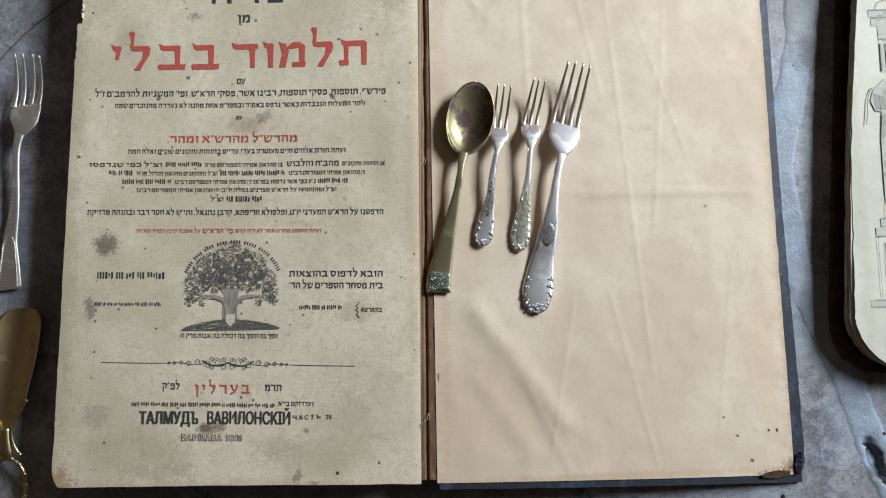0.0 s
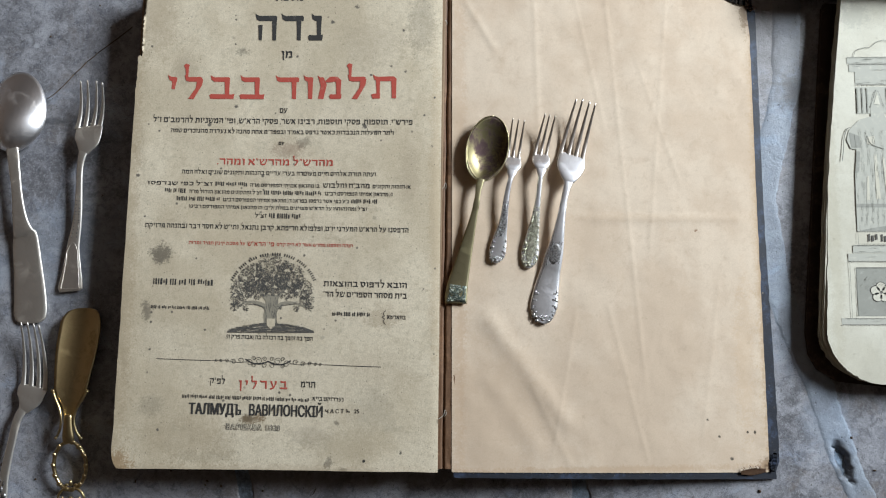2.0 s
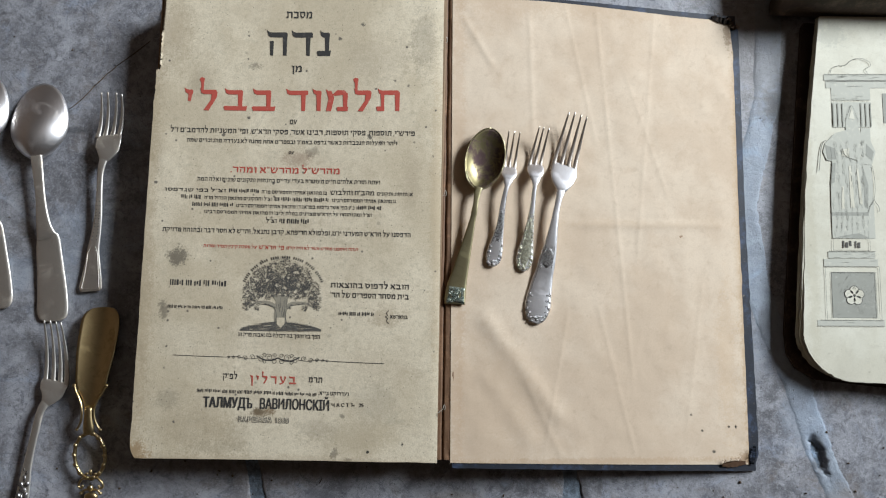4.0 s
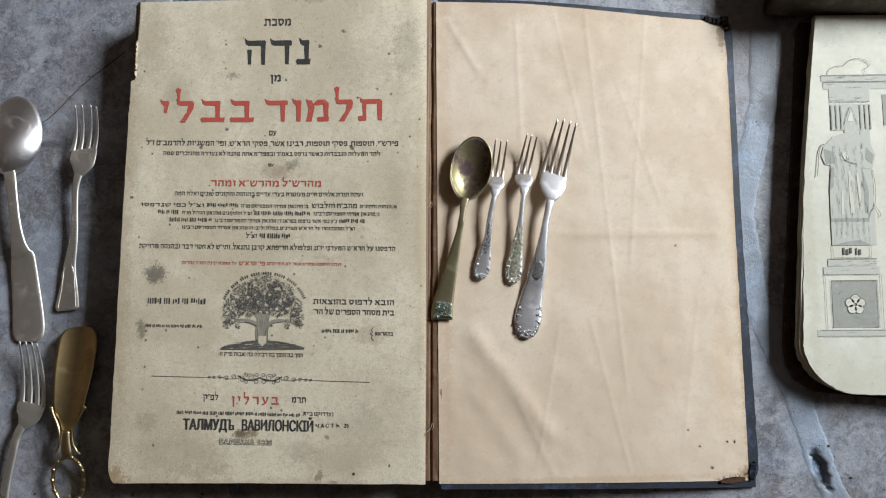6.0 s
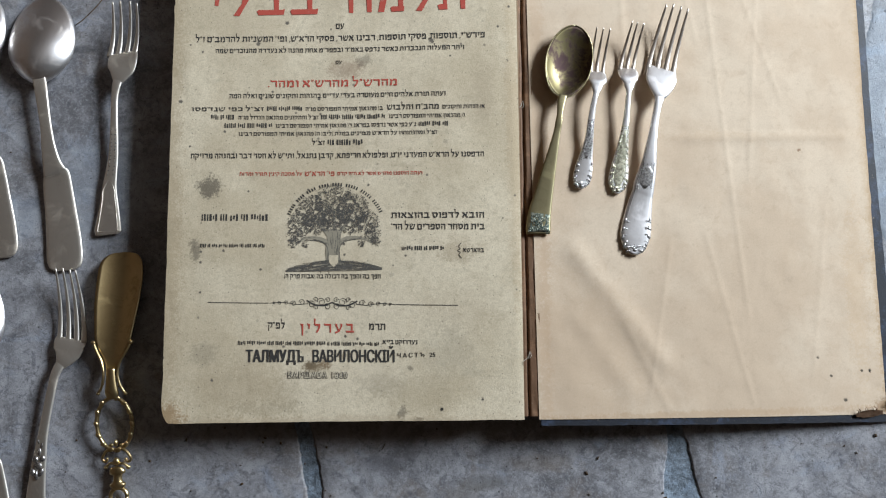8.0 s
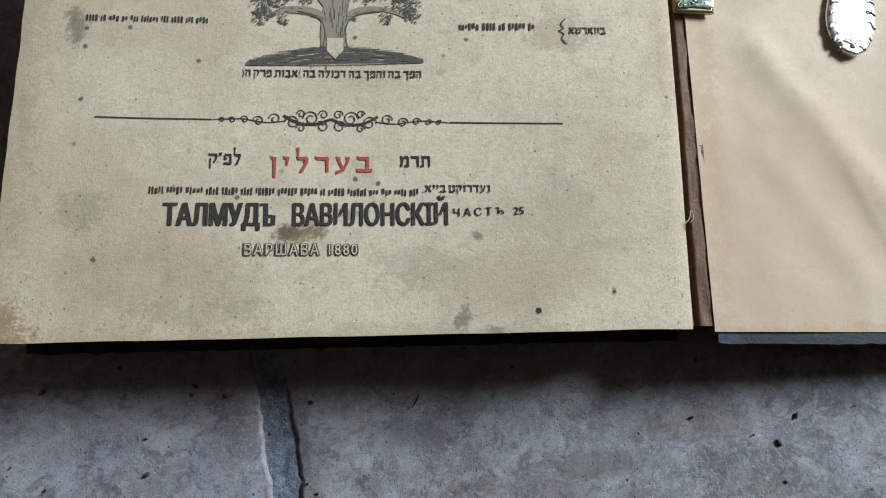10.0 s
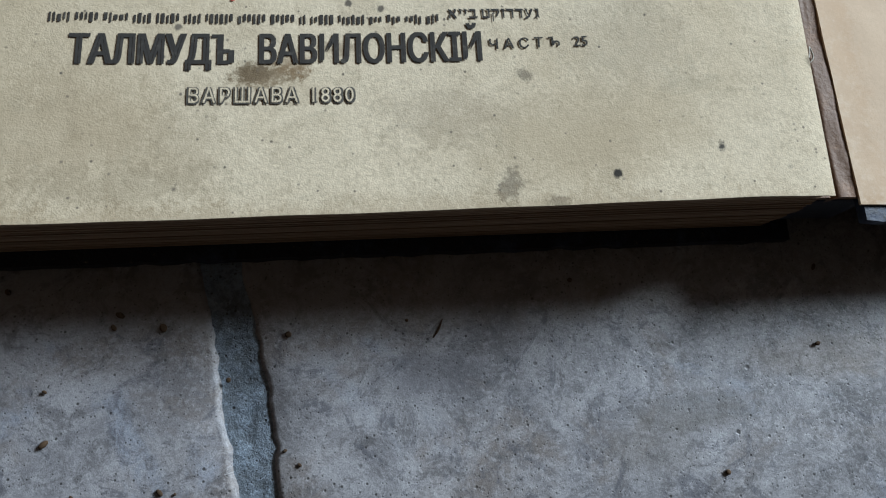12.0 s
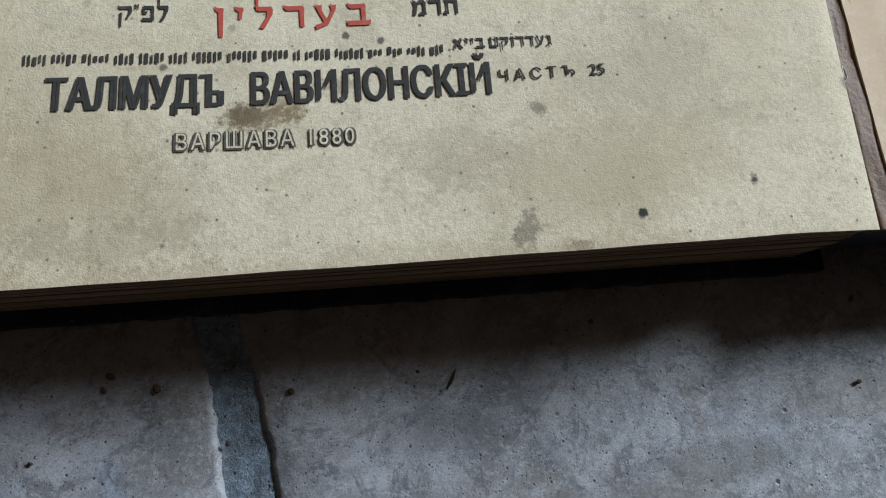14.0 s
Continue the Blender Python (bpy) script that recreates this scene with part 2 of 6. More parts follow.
def stone(name, tone, pale, dark, wet, rough, relief, patches=(), grainy=1.0):
    n = Nodes(name)
    big, mid, fine, grain = n.noise(5, 6, 0.6, 0.4), n.noise(38, 8, 0.68, 0.8), n.noise(420, 6, 0.75), n.noise(1500, 4, 0.7)
    c = n.mix(n.ramp(big, 0.35, 0.68), tone, dark)
    c = n.mix(n.ramp(n.noise(22, 6, 0.6, 1.2), 0.42, 0.72, 0, 0.8), c, pale)
    c = n.mix(n.ramp(n.noise(17, 7, 0.66, 1.5), 0.50, 0.68, 0, 0.7), c, wet)
    c = n.mix(n.ramp(n.noise(11, 6, 0.66, 2.2), 0.53, 0.68, 0, 0.6), c, tuple(v * k for v, k in zip(pale, (0.84, 0.95, 1.10))))
    c = n.mix(n.ramp(mid, 0.46, 0.70, 0, 0.6 * grainy), c, pale)
    c = n.mix(n.ramp(n.noise(110, 7, 0.78, 0.6), 0.48, 0.66, 0, 0.45 * grainy), c, pale)
    c = n.mix(n.ramp(n.noise(75, 7, 0.8, 1.0), 0.50, 0.62, 0, 0.55 * grainy), c, dark)
    c = n.mix(n.ramp(n.noise(48, 8, 0.8, 2.5), 0.53, 0.60, 0, 0.5 * grainy), c, tuple(v * k for v, k in zip(dark, (0.85, 0.9, 1.05))))
    c = n.mix(n.ramp(n.noise(160, 7, 0.85, 2.0), 0.54, 0.62, 0, 0.45 * grainy), c, pale)
    c = n.mix(n.ramp(fine, 0.50, 0.64, 0, 0.4 * grainy), c, pale)
    c = n.mix(n.ramp(grain, 0.50, 0.66, 0, 0.4 * grainy), c, dark)
    wobble = n.math("MULTIPLY_ADD", n.noise(130, 5, 0.7), 1.4, -0.7)
    for x, y, rx, ry, k, shade in patches:
        c = n.mix(n.math("MULTIPLY", n.near(x, y, rx, ry, wobble), k), c, shade)
    c = n.mix(n.ramp(n.noise(240, 5, 0.8), 0.63, 0.71, 0, 0.7 * grainy), c, (0.06, 0.055, 0.05))
    holes = 0.0
    for scale, size, shown in ((150.0, 0.14, 0.84), (420.0, 0.22, 0.74), (900.0, 0.28, 0.70)):
        v = n.add("ShaderNodeTexVoronoi", Vector=n.pos, Scale=scale)
        hue = n.add("ShaderNodeSeparateColor", Color=v.outputs["Color"]).outputs[0]
        round_hole = n.ramp(n.math("ADD", v.outputs["Distance"], n.math("MULTIPLY", wobble, 0.15)), size, size * 0.4)
        holes = n.math("MAXIMUM", holes, n.math("MULTIPLY", round_hole, n.ramp(hue, shown, shown + 0.1)))
    c = n.mix(n.math("MULTIPLY", holes, 0.85 * min(grainy + 0.25, 1.0)), c, (0.03, 0.028, 0.026))
    h = n.math("MULTIPLY_ADD", fine, 0.45, mid)
    h = n.math("MULTIPLY_ADD", grain, 0.15, h)
    h = n.math("MULTIPLY_ADD", holes, -0.6, h)
    nor = n.bump(h, relief, 0.0016, n.bump(big, 0.3, 0.01))
    return n.done(c, n.ramp(mid, 0.3, 0.7, rough, rough + 0.2), nor, spec=0.6)


# The darkest tone at (0.3272, -0.108) paints the shade inside the mortar hole.
BLUE, NEAR_BLACK = (0.30, 0.34, 0.40), (0.055, 0.055, 0.06)
# Among the stains, the brown patch at (0.285, 0.27) is painted penumbra.
FLOOR_STAINS_AND_SHADE = ((0.3272, -0.108, 0.0065, 0.020, 0.8, NEAR_BLACK), (0.300, 0.214, 0.016, 0.017, 0.75, NEAR_BLACK), (0.285, 0.215, 0.010, 0.006, 0.6, BLUE), (0.311, -0.062, 0.012, 0.007, 0.75, (0.12, 0.12, 0.13)), (0.315, -0.075, 0.022, 0.030, 0.5, BLUE),
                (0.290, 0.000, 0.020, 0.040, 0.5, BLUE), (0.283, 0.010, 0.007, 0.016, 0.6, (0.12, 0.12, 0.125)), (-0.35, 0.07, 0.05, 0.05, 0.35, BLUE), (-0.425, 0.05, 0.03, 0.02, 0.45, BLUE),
                # The long brown band below the folio paints warm bounce within its shadow.
                (-0.045, -0.165, 0.020, 0.007, 0.55, (0.10, 0.09, 0.08)), (-0.105, -0.138, 0.012, 0.009, 0.35, (0.15, 0.14, 0.15)), (0.35, -0.16, 0.02, 0.03, 0.4, (0.22, 0.16, 0.11)), (-0.37, 0.19, 0.012, 0.004, 0.6, NEAR_BLACK), (0.285, 0.27, 0.04, 0.07, 0.55, (0.17, 0.145, 0.125)), (0.00, -0.150, 0.030, 0.008, 0.4, (0.19, 0.155, 0.125)), (-0.13, -0.122, 0.16, 0.014, 0.45, (0.17, 0.138, 0.108)), (-0.125, -0.150, 0.016, 0.008, 0.55, (0.12, 0.118, 0.135)), (-0.06, -0.175, 0.016, 0.010, 0.4, (0.13, 0.115, 0.10)))
SLAB = stone("worn_grey_stone", (0.232, 0.232, 0.250), (0.40, 0.398, 0.420), (0.105, 0.102, 0.108), (0.185, 0.155, 0.135), 0.40, 0.30, FLOOR_STAINS_AND_SHADE, 1.3)
MORTAR = stone("blue_grey_mortar", (0.13, 0.165, 0.205), (0.32, 0.40, 0.49), (0.06, 0.068, 0.078), (0.09, 0.10, 0.11), 0.5, 1.0)
PALE_MORTAR = stone("pale_blue_mortar", (0.25, 0.28, 0.32), (0.35, 0.39, 0.44), (0.18, 0.20, 0.23), (0.21, 0.23, 0.26), 0.5, 0.5, FLOOR_STAINS_AND_SHADE, 0.6)
# Wall and ceiling browns are set dark to keep bounced fill weak and warm.
PLASTER = stone("dark_brown_plaster", (0.062, 0.033, 0.015), (0.080, 0.045, 0.021), (0.045, 0.023, 0.011), (0.050, 0.027, 0.013), 0.8, 0.3)
CEILING_PLASTER = stone("dark_ceiling_plaster", (0.066, 0.043, 0.027), (0.086, 0.058, 0.039), (0.05, 0.033, 0.021), (0.054, 0.036, 0.023), 0.8, 0.3)


def metal(name, tone, tarnish, rough, amount=0.6, scale=60, lo=0.45, hi=0.72):
    n = Nodes(name)
    f = n.ramp(n.noise(scale, 6, 0.7, 0.5), lo, hi, 0, amount)
    scratch = n.add("ShaderNodeVectorMath", i0=n.pos, i1=(1.0, 0.25, 1.0))
    scratch.operation = "MULTIPLY"
    s = n.noise(1600, 3, 0.6, 0, scratch.outputs[0])
    c = n.mix(f, tone, tarnish)
    nor = n.bump(s, 0.06, 0.0003, n.bump(n.noise(130, 4, 0.6), 0.12, 0.0008))
    return n.done(c, n.ramp(f, 0, 1, rough, rough + 0.25), nor, 1.0)


SILVER = metal("tarnished_silver", (0.92, 0.90, 0.90), (0.60, 0.55, 0.54), 0.39, 0.65, 70)
# Browner than SILVER: the dark room mirrored in the tines is coloured in.
TINE_SILVER = metal("tarnished_tine_dark_reflection", (0.66, 0.59, 0.52), (0.34, 0.27, 0.21), 0.34, 0.7, 90)
DULL_SILVER = metal("dull_nickel_silver", (0.93, 0.88, 0.80), (0.62, 0.53, 0.43), 0.47, 0.75, 45)
BOWL_SILVER = metal("polished_spoon_back", (0.94, 0.91, 0.90), (0.62, 0.53, 0.46), 0.36, 0.8, 38)
BRASS = metal("old_brass", (0.46, 0.405, 0.24), (0.25, 0.21, 0.11), 0.40, 0.7)
# Stained, and darker than BRASS: the hollow's dark reflection is put into the colour.
BRASS_BOWL = metal("stained_brass_dark_reflection", (0.27, 0.23, 0.12), (0.115, 0.075, 0.072), 0.46, 1.0, 55, 0.40, 0.58)
GILT = metal("gilded_metal", (0.68, 0.53, 0.28), (0.30, 0.20, 0.09), 0.31, 0.65)
GREEN_RELIEF = metal("verdigris_relief", (0.50, 0.52, 0.43), (0.07, 0.10, 0.085), 0.38, 0.95, 600, 0.36, 0.56)
YELLOW_RELIEF = metal("yellowed_silver_relief", (0.74, 0.71, 0.56), (0.20, 0.19, 0.13), 0.38, 0.95, 420, 0.40, 0.60)
DARK_RELIEF = metal("blackened_silver_relief", (0.82, 0.80, 0.78), (0.10, 0.09, 0.085), 0.30, 0.95, 700, 0.38, 0.58)
THREAD = ink("grey_thread", (0.4, 0.38, 0.33), (0.2, 0.18, 0.15))
WHITE_PAINT = ink("white_window_paint", (0.7, 0.69, 0.65), (0.5, 0.48, 0.44))


# ---- helpers for things ----
def thing(name, place, label, category, group="", kind=""):
    ob = new(name)
    ob.location = place
    ob["base"] = list(place)
    return tagged(ob, label, category, group, kind)


def part(name, bm, material, parent, label="", smooth=True):
    """One mesh under a thing or part; the vertices are given in the world."""
    base = Vector(parent["base"])
    bmesh.ops.translate(bm, verts=bm.verts[:], vec=-base)
    mesh = bpy.data.meshes.new(name)
    for f in bm.faces:
        f.smooth = smooth
    bm.to_mesh(mesh)
    bm.free()
    mesh.materials.append(material)
    ob = new(name, mesh)
    ob.parent = parent
    ob["base"] = list(base)
    return tagged(ob, label)


def curve_through(rows, n):
    """Catmull-Rom through rows of numbers, n steps between two."""
    p = [np.array(r, float) for r in rows]
    p = [2 * p[0] - p[1], *p, 2 * p[-1] - p[-2]]
    out = []
    for a, b, c, d in zip(p, p[1:], p[2:], p[3:]):
        for i in range(n):
            t = i / n
            out.append(0.5 * (2 * b + (c - a) * t + (2 * a - 5 * b + 4 * c - d) * t * t + (3 * b - a - 3 * c + d) * t ** 3))
    return [*out, p[-2]]


def loft(bm, rows, sides=12, steps=4, flat=0.7):
    """A bar through rows of x, y, z, width, thickness."""
    pts = curve_through(rows, steps)
    rings = []
    for i, r in enumerate(pts):
        a, b = pts[max(i - 1, 0)], pts[min(i + 1, len(pts) - 1)]
        tan = Vector((b - a)[:3]).normalized()
        side = tan.cross(Vector((0, 0, 1))).normalized()
        up = side.cross(tan)
        ring = []
        for k in range(sides):
            q = 2 * math.pi * k / sides
            cx, cz = math.cos(q), math.sin(q)
            cx, cz = math.copysign(abs(cx) ** flat, cx), math.copysign(abs(cz) ** flat, cz)
            ring.append(bm.verts.new(Vector(r[:3]) + side * cx * max(r[3], 2e-4) / 2 + up * cz * max(r[4], 2e-4) / 2))
        rings.append(ring)
    for a, b in zip(rings, rings[1:]):
        for k in range(sides):
            bm.faces.new((a[k], b[k], b[(k + 1) % sides], a[(k + 1) % sides]))
    bm.faces.new(rings[0][::-1]), bm.faces.new(rings[-1])
    bmesh.ops.recalc_face_normals(bm, faces=bm.faces[:])


def tube(bm, pts, r, steps=4, sides=8):
    loft(bm, [(*p, 2 * r, 2 * r) for p in pts], sides, steps, 1.0)


def blob(bm, c, rx, ry, rz, turn=0.0):
    m = pose(*c, 0, 0, turn) @ Matrix.Diagonal((rx, ry, rz, 1))
    bmesh.ops.create_icosphere(bm, subdivisions=2, radius=1, matrix=m)


def ring_of(bm, c, rx, ry, r, turn=0.0, n=28):
    rows = []
    for i in range(n + 1):
        q = 2 * math.pi * i / n
        p = Matrix.Rotation(radians(turn), 2) @ Vector((rx * math.cos(q), ry * math.sin(q)))
        rows.append((c[0] + p.x, c[1] + p.y, c[2]))
    tube(bm, rows, r, 1)


def slab_box(bm, x0, y0, z0, x1, y1, z1, bevel=0.0):
    m = pose((x0 + x1) / 2, (y0 + y1) / 2, (z0 + z1) / 2) @ Matrix.Diagonal((x1 - x0, y1 - y0, z1 - z0, 1))
    made = bmesh.ops.create_cube(bm, size=1, matrix=m)
    if bevel:
        edges = list({e for v in made["verts"] for e in v.link_edges})
        bmesh.ops.bevel(bm, geom=edges, offset=bevel, segments=2, affect="EDGES")


def sheet(bm, outline, z, thick):
    """A sheet with an outline of (x, y), lying at z(x, y) with its upper face."""
    top = [bm.verts.new((x, y, z(x, y))) for x, y in outline]
    low = [bm.verts.new((x, y, z(x, y) - thick)) for x, y in outline]
    bm.faces.new(top), bm.faces.new(low[::-1])
    for i in range(len(top)):
        j = (i + 1) % len(top)
        bm.faces.new((top[i], low[i], low[j], top[j]))
    bmesh.ops.recalc_face_normals(bm, faces=bm.faces[:])


def surface(bm, xs, ys, at, thick, ragged=None):
    """A sheet as a grid; at(x, y) gives its height, ragged(i, j, x, y) a shifted place."""
    nx, ny = len(xs), len(ys)
    top, low = {}, {}
    for i, x in enumerate(xs):
        for j, y in enumerate(ys):
            px, py = ragged(i, j, x, y) if ragged else (x, y)
            top[i, j] = bm.verts.new((px, py, at(px, py)))
            if i in (0, nx - 1) or j in (0, ny - 1):
                low[i, j] = bm.verts.new((px, py, at(px, py) - thick))
    for i in range(nx - 1):
        for j in range(ny - 1):
            bm.faces.new((top[i, j], top[i + 1, j], top[i + 1, j + 1], top[i, j + 1]))
    rim = [(i, 0) for i in range(nx)] + [(nx - 1, j) for j in range(1, ny)] + [(i, ny - 1) for i in range(nx - 2, -1, -1)] + [(0, j) for j in range(ny - 2, 0, -1)]
    side = {a: bm.verts.new(top[a].co) for a in rim}
    for a, b in zip(rim, rim[1:] + rim[:1]):
        bm.faces.new((side[a], low[a], low[b], side[b]))


def wob(x, y, scale, seed=0.0):
    return noise.noise(Vector((x * scale, y * scale, seed)))


# ---- the room ----
def smooth01(v):
    v = min(max(v, 0.0), 1.0)
    return v * v * (3 - 2 * v)


def wall(name, boxes, label, material=PLASTER):
    bm = bmesh.new()
    for b in boxes:
        slab_box(bm, *b)
    mesh = bpy.data.meshes.new(name)
    bm.to_mesh(mesh)
    bm.free()
    mesh.materials.append(material)
    return tagged(new(name, mesh), label, name.split("_")[0], kind="structure")


# Unseen walls and ceiling, added to hold the window and limit bounced light.
wall("wall_north", [(-2.1, 2.6, -0.1, 2.1, 2.75, 2.6)], "dusky plastered wall of the dim room")
wall("wall_south", [(-2.1, -2.35, -0.1, 2.1, -2.2, 2.6)], "dusky plastered wall of the dim room")
wall("wall_west", [(-2.25, -2.35, -0.1, -2.1, 2.75, 2.6)], "dusky plastered wall of the dim room")
wall("wall_east", [(1.9, -2.2, -0.1, 2.1, 0.58, 2.6), (1.9, 1.72, -0.1, 2.1, 2.6, 2.6),
                   (1.9, 0.58, -0.1, 2.1, 1.72, 0.87), (1.9, 0.58, 1.61, 2.1, 1.72, 2.6)], "dusky plastered wall with a window opening")
wall("ceiling", [(-2.25, -2.35, 2.6, 2.1, 2.75, 2.7)], "plain dark ceiling of the unseen room", CEILING_PLASTER)


def window(name, y0, y1, z0, z1):
    ob = thing(name, (2.04, (y0 + y1) / 2, z0), "white painted window frame in the wall", "window", kind="structure")
    for n, box in (("frame", (2.02, y0 + 0.002, z0 + 0.002, 2.06, y0 + 0.05, z1 - 0.002)), ("frame", (2.02, y1 - 0.05, z0 + 0.002, 2.06, y1 - 0.002, z1 - 0.002)),
                   ("frame", (2.02, y0 + 0.05, z0 + 0.002, 2.06, y1 - 0.05, z0 + 0.05)), ("frame", (2.02, y0 + 0.05, z1 - 0.05, 2.06, y1 - 0.05, z1 - 0.002)),
                   ("mullion", (2.025, (y0 + y1) / 2 - 0.02, z0 + 0.05, 2.055, (y0 + y1) / 2 + 0.02, z1 - 0.05))):
        bm = bmesh.new()
        slab_box(bm, *box)
        part(n, bm, WHITE_PAINT, ob, smooth=False)


window("window_1", 0.58, 1.72, 0.87, 1.61)

# ---- the stone floor: slabs in a bed of mortar ----
floor = thing("floor", (0, 0, -0.004), "worn grey stone slabs with wide blue-grey mortar joints", "floor", kind="structure")
JOINTS = [
    ((-0.57, 3.0), (-0.50, 0.3), (-0.475, -0.2), (-0.40, -3.0)),
    ((-0.33, 3.0), (-0.25, 0.3), (-0.1905, -0.09), (-0.1872, -0.118), (-0.1836, -0.133), (-0.1800, -0.151), (-0.1773, -0.17), (-0.1743, -0.20), (-0.10, -0.6), (-0.05, -3.0)),
    ((0.0, 3.0), (0.04, 0.3), (0.100, -0.10), (0.105, -0.135), (0.106, -0.1615), (0.111, -0.192), (0.20, -0.6), (0.24, -3.0)),
    ((0.31, 3.0), (0.302, 0.4), (0.294, 0.22), (0.268, 0.12), (0.276, 0.046), (0.2935, -0.008), (0.311, -0.046), (0.328, -0.106), (0.345, -0.144), (0.37, -0.20), (0.50, -0.6), (0.54, -3.0)),
    ((0.60, 3.0), (0.60, 0.3), (0.66, -0.2), (0.84, -3.0)),
]
WIDE = (0.006, 0.0058, 0.0055, 0.0100, 0.006)


def joint_x(k, y):
    """The middle of joint k at y; joints outside the middle five repeat at 0.29 m."""
    extra = 0.0
    if k < 0:
        k, extra = 0, 0.29 * k
    elif k > 4:
        k, extra = 4, 0.29 * (k - 4)
    line = JOINTS[k]
    for (xa, ya), (xb, yb) in zip(line, line[1:]):
        if ya >= y >= yb:
            return extra + xa + (xb - xa) * (ya - y) / (ya - yb)
    return extra + line[-1][0]


def joint_edge(k, y, side):
    half = WIDE[min(max(k, 0), 4)]
    if k == 2 and y < -0.13:
        half += min(0.07, -0.13 - y) * 0.17
    x = joint_x(k, y) + side * half
    return x + 0.0022 * wob(k * 7.1 + side, y, 38) + 0.0012 * wob(k * 3.3 + side, y, 170) + 0.0009 * wob(k * 5.7 + side, y, 420)


bm = bmesh.new()
slab_box(bm, -2.1, -2.2, -0.1, 1.9, 2.6, -0.004)
part("mortar_bed", bm, MORTAR, floor, "blue-grey crumbling mortar", False)
for k, depth, material in ((1, 0.0011, MORTAR), (2, 0.0011, MORTAR), (3, 0.0003, PALE_MORTAR)):
    bm = bmesh.new()
    cols = []
    for y in np.linspace(0.34, -0.30, 420):
        a, b = joint_edge(k, y, -1) - 0.004, joint_edge(k, y, 1) + 0.004
        row = []
        for i in range(13):
            x = a + (b - a) * i / 12
            h = -depth + 0.6 * depth * wob(x, y, 90, 3.0) + 0.45 * depth * wob(x, y, 300, 5.0) + 0.25 * depth * wob(x, y, 750, 8.0) - 0.5 * depth * (1 - (i / 6 - 1) ** 2)
            if k == 3:
                h = 0.0005 - 0.0012 * abs(i / 6 - 1) ** 8 + 0.0002 * wob(x, y, 90, 3.0) + 0.0001 * wob(x, y, 300, 5.0)
                h -= 0.006 * smooth01(1.5 - 1.2 * math.hypot((x - 0.3272 + 0.32 * (y + 0.108)) / 0.0055, (y + 0.108) / 0.0175) + 0.5 * wob(x, y, 160) + 0.35 * wob(x, y, 420))
            row.append(bm.verts.new((x, y, h)))
        cols.append(row)
    for ra, rb in zip(cols, cols[1:]):
        for i in range(12):
            bm.faces.new((ra[i], rb[i], rb[i + 1], ra[i + 1]))
    bmesh.ops.recalc_face_normals(bm, faces=bm.faces[:])
    part("joint_filling", bm, material, floor, "rough mortar filling between the slabs")


def stone_slab(k, y0, y1, rows, cols):
    """A slab between joints k and k + 1, from y0 to y1, with worn, rounded edges."""
    bm = bmesh.new()
    ts = [0.0, 0.0035, 0.009, *np.linspace(0.04, 0.96, cols), 0.991, 0.9965, 1.0]
    ys = [y0, y0 + 0.003, *np.linspace(y0 + 0.012, y1 - 0.012, rows), y1 - 0.003, y1]
    grid = []
    for j, y in enumerate(ys):
        a, b = joint_edge(k, y, 1), joint_edge(k + 1, y, -1)
        end = -0.004 if j in (0, len(ys) - 1) else (-0.0012 if j in (1, len(ys) - 2) else 0.0)
        line = []
        for i, t in enumerate(ts):
            x = a + (b - a) * t
            edge = -0.0026 if i in (0, len(ts) - 1) else (-0.0006 if i in (1, len(ts) - 2) else 0.0)
            if k + (i > 5) == 3:
                edge = 0.0
            line.append(bm.verts.new((x, y, min(edge, end) + 0.0004 * wob(x, y, 25))))
        grid.append(line)
    for ra, rb in zip(grid, grid[1:]):
        for i in range(len(ts) - 1):
            bm.faces.new((ra[i], ra[i + 1], rb[i + 1], rb[i]))
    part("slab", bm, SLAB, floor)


for k in range(-6, 9):
    near = -1 < k < 5
    for y0, y1 in ((-2.2, -1.6), (-1.588, -1.0), (-0.988, -0.42), (-0.408, 0.395), (0.407, 0.99), (1.002, 1.6), (1.612, 2.2), (2.212, 2.6)):
        if joint_edge(k, y0, 1) < -2.08 or joint_edge(k + 1, y1, -1) > 1.88:
            continue
        middle = y0 == -0.408 and near
        stone_slab(k, y0, y1, 240 if middle else 6, 10 if middle else 2)


# a crack, and crumbs of mortar and grit
bm = bmesh.new()
pts = [(-0.376, 0.211), (-0.366, 0.219), (-0.3525, 0.234), (-0.341, 0.246), (-0.3316, 0.254), (-0.30, 0.279)]
for (xa, ya), (xb, yb) in zip(pts, pts[1:]):
    loft(bm, [(xa, ya, 0.0003, 0.0008, 0.0006), ((xa + xb) / 2 + 0.0006, (ya + yb) / 2, 0.0003, 0.0010, 0.0006), (xb, yb, 0.0003, 0.0008, 0.0006)], 6, 2)
part("crack", bm, DARK_EDGES, floor, "thin dark crack")
rng = random.Random(4)
bm = bmesh.new()
for _ in range(150):
    x, y = rng.uniform(-0.45, 0.42), rng.choice((rng.uniform(-0.21, -0.115), rng.uniform(-0.21, 0.32)))
    if -0.29 < x < 0.28 and -0.12 < y or x > 0.28 and y > -0.03:
        continue
    s = rng.uniform(0.0003, 0.0009)
    blob(bm, (x, y, 0.0006), s, s * rng.uniform(0.6, 2.2), s * 0.7, rng.uniform(0, 180))
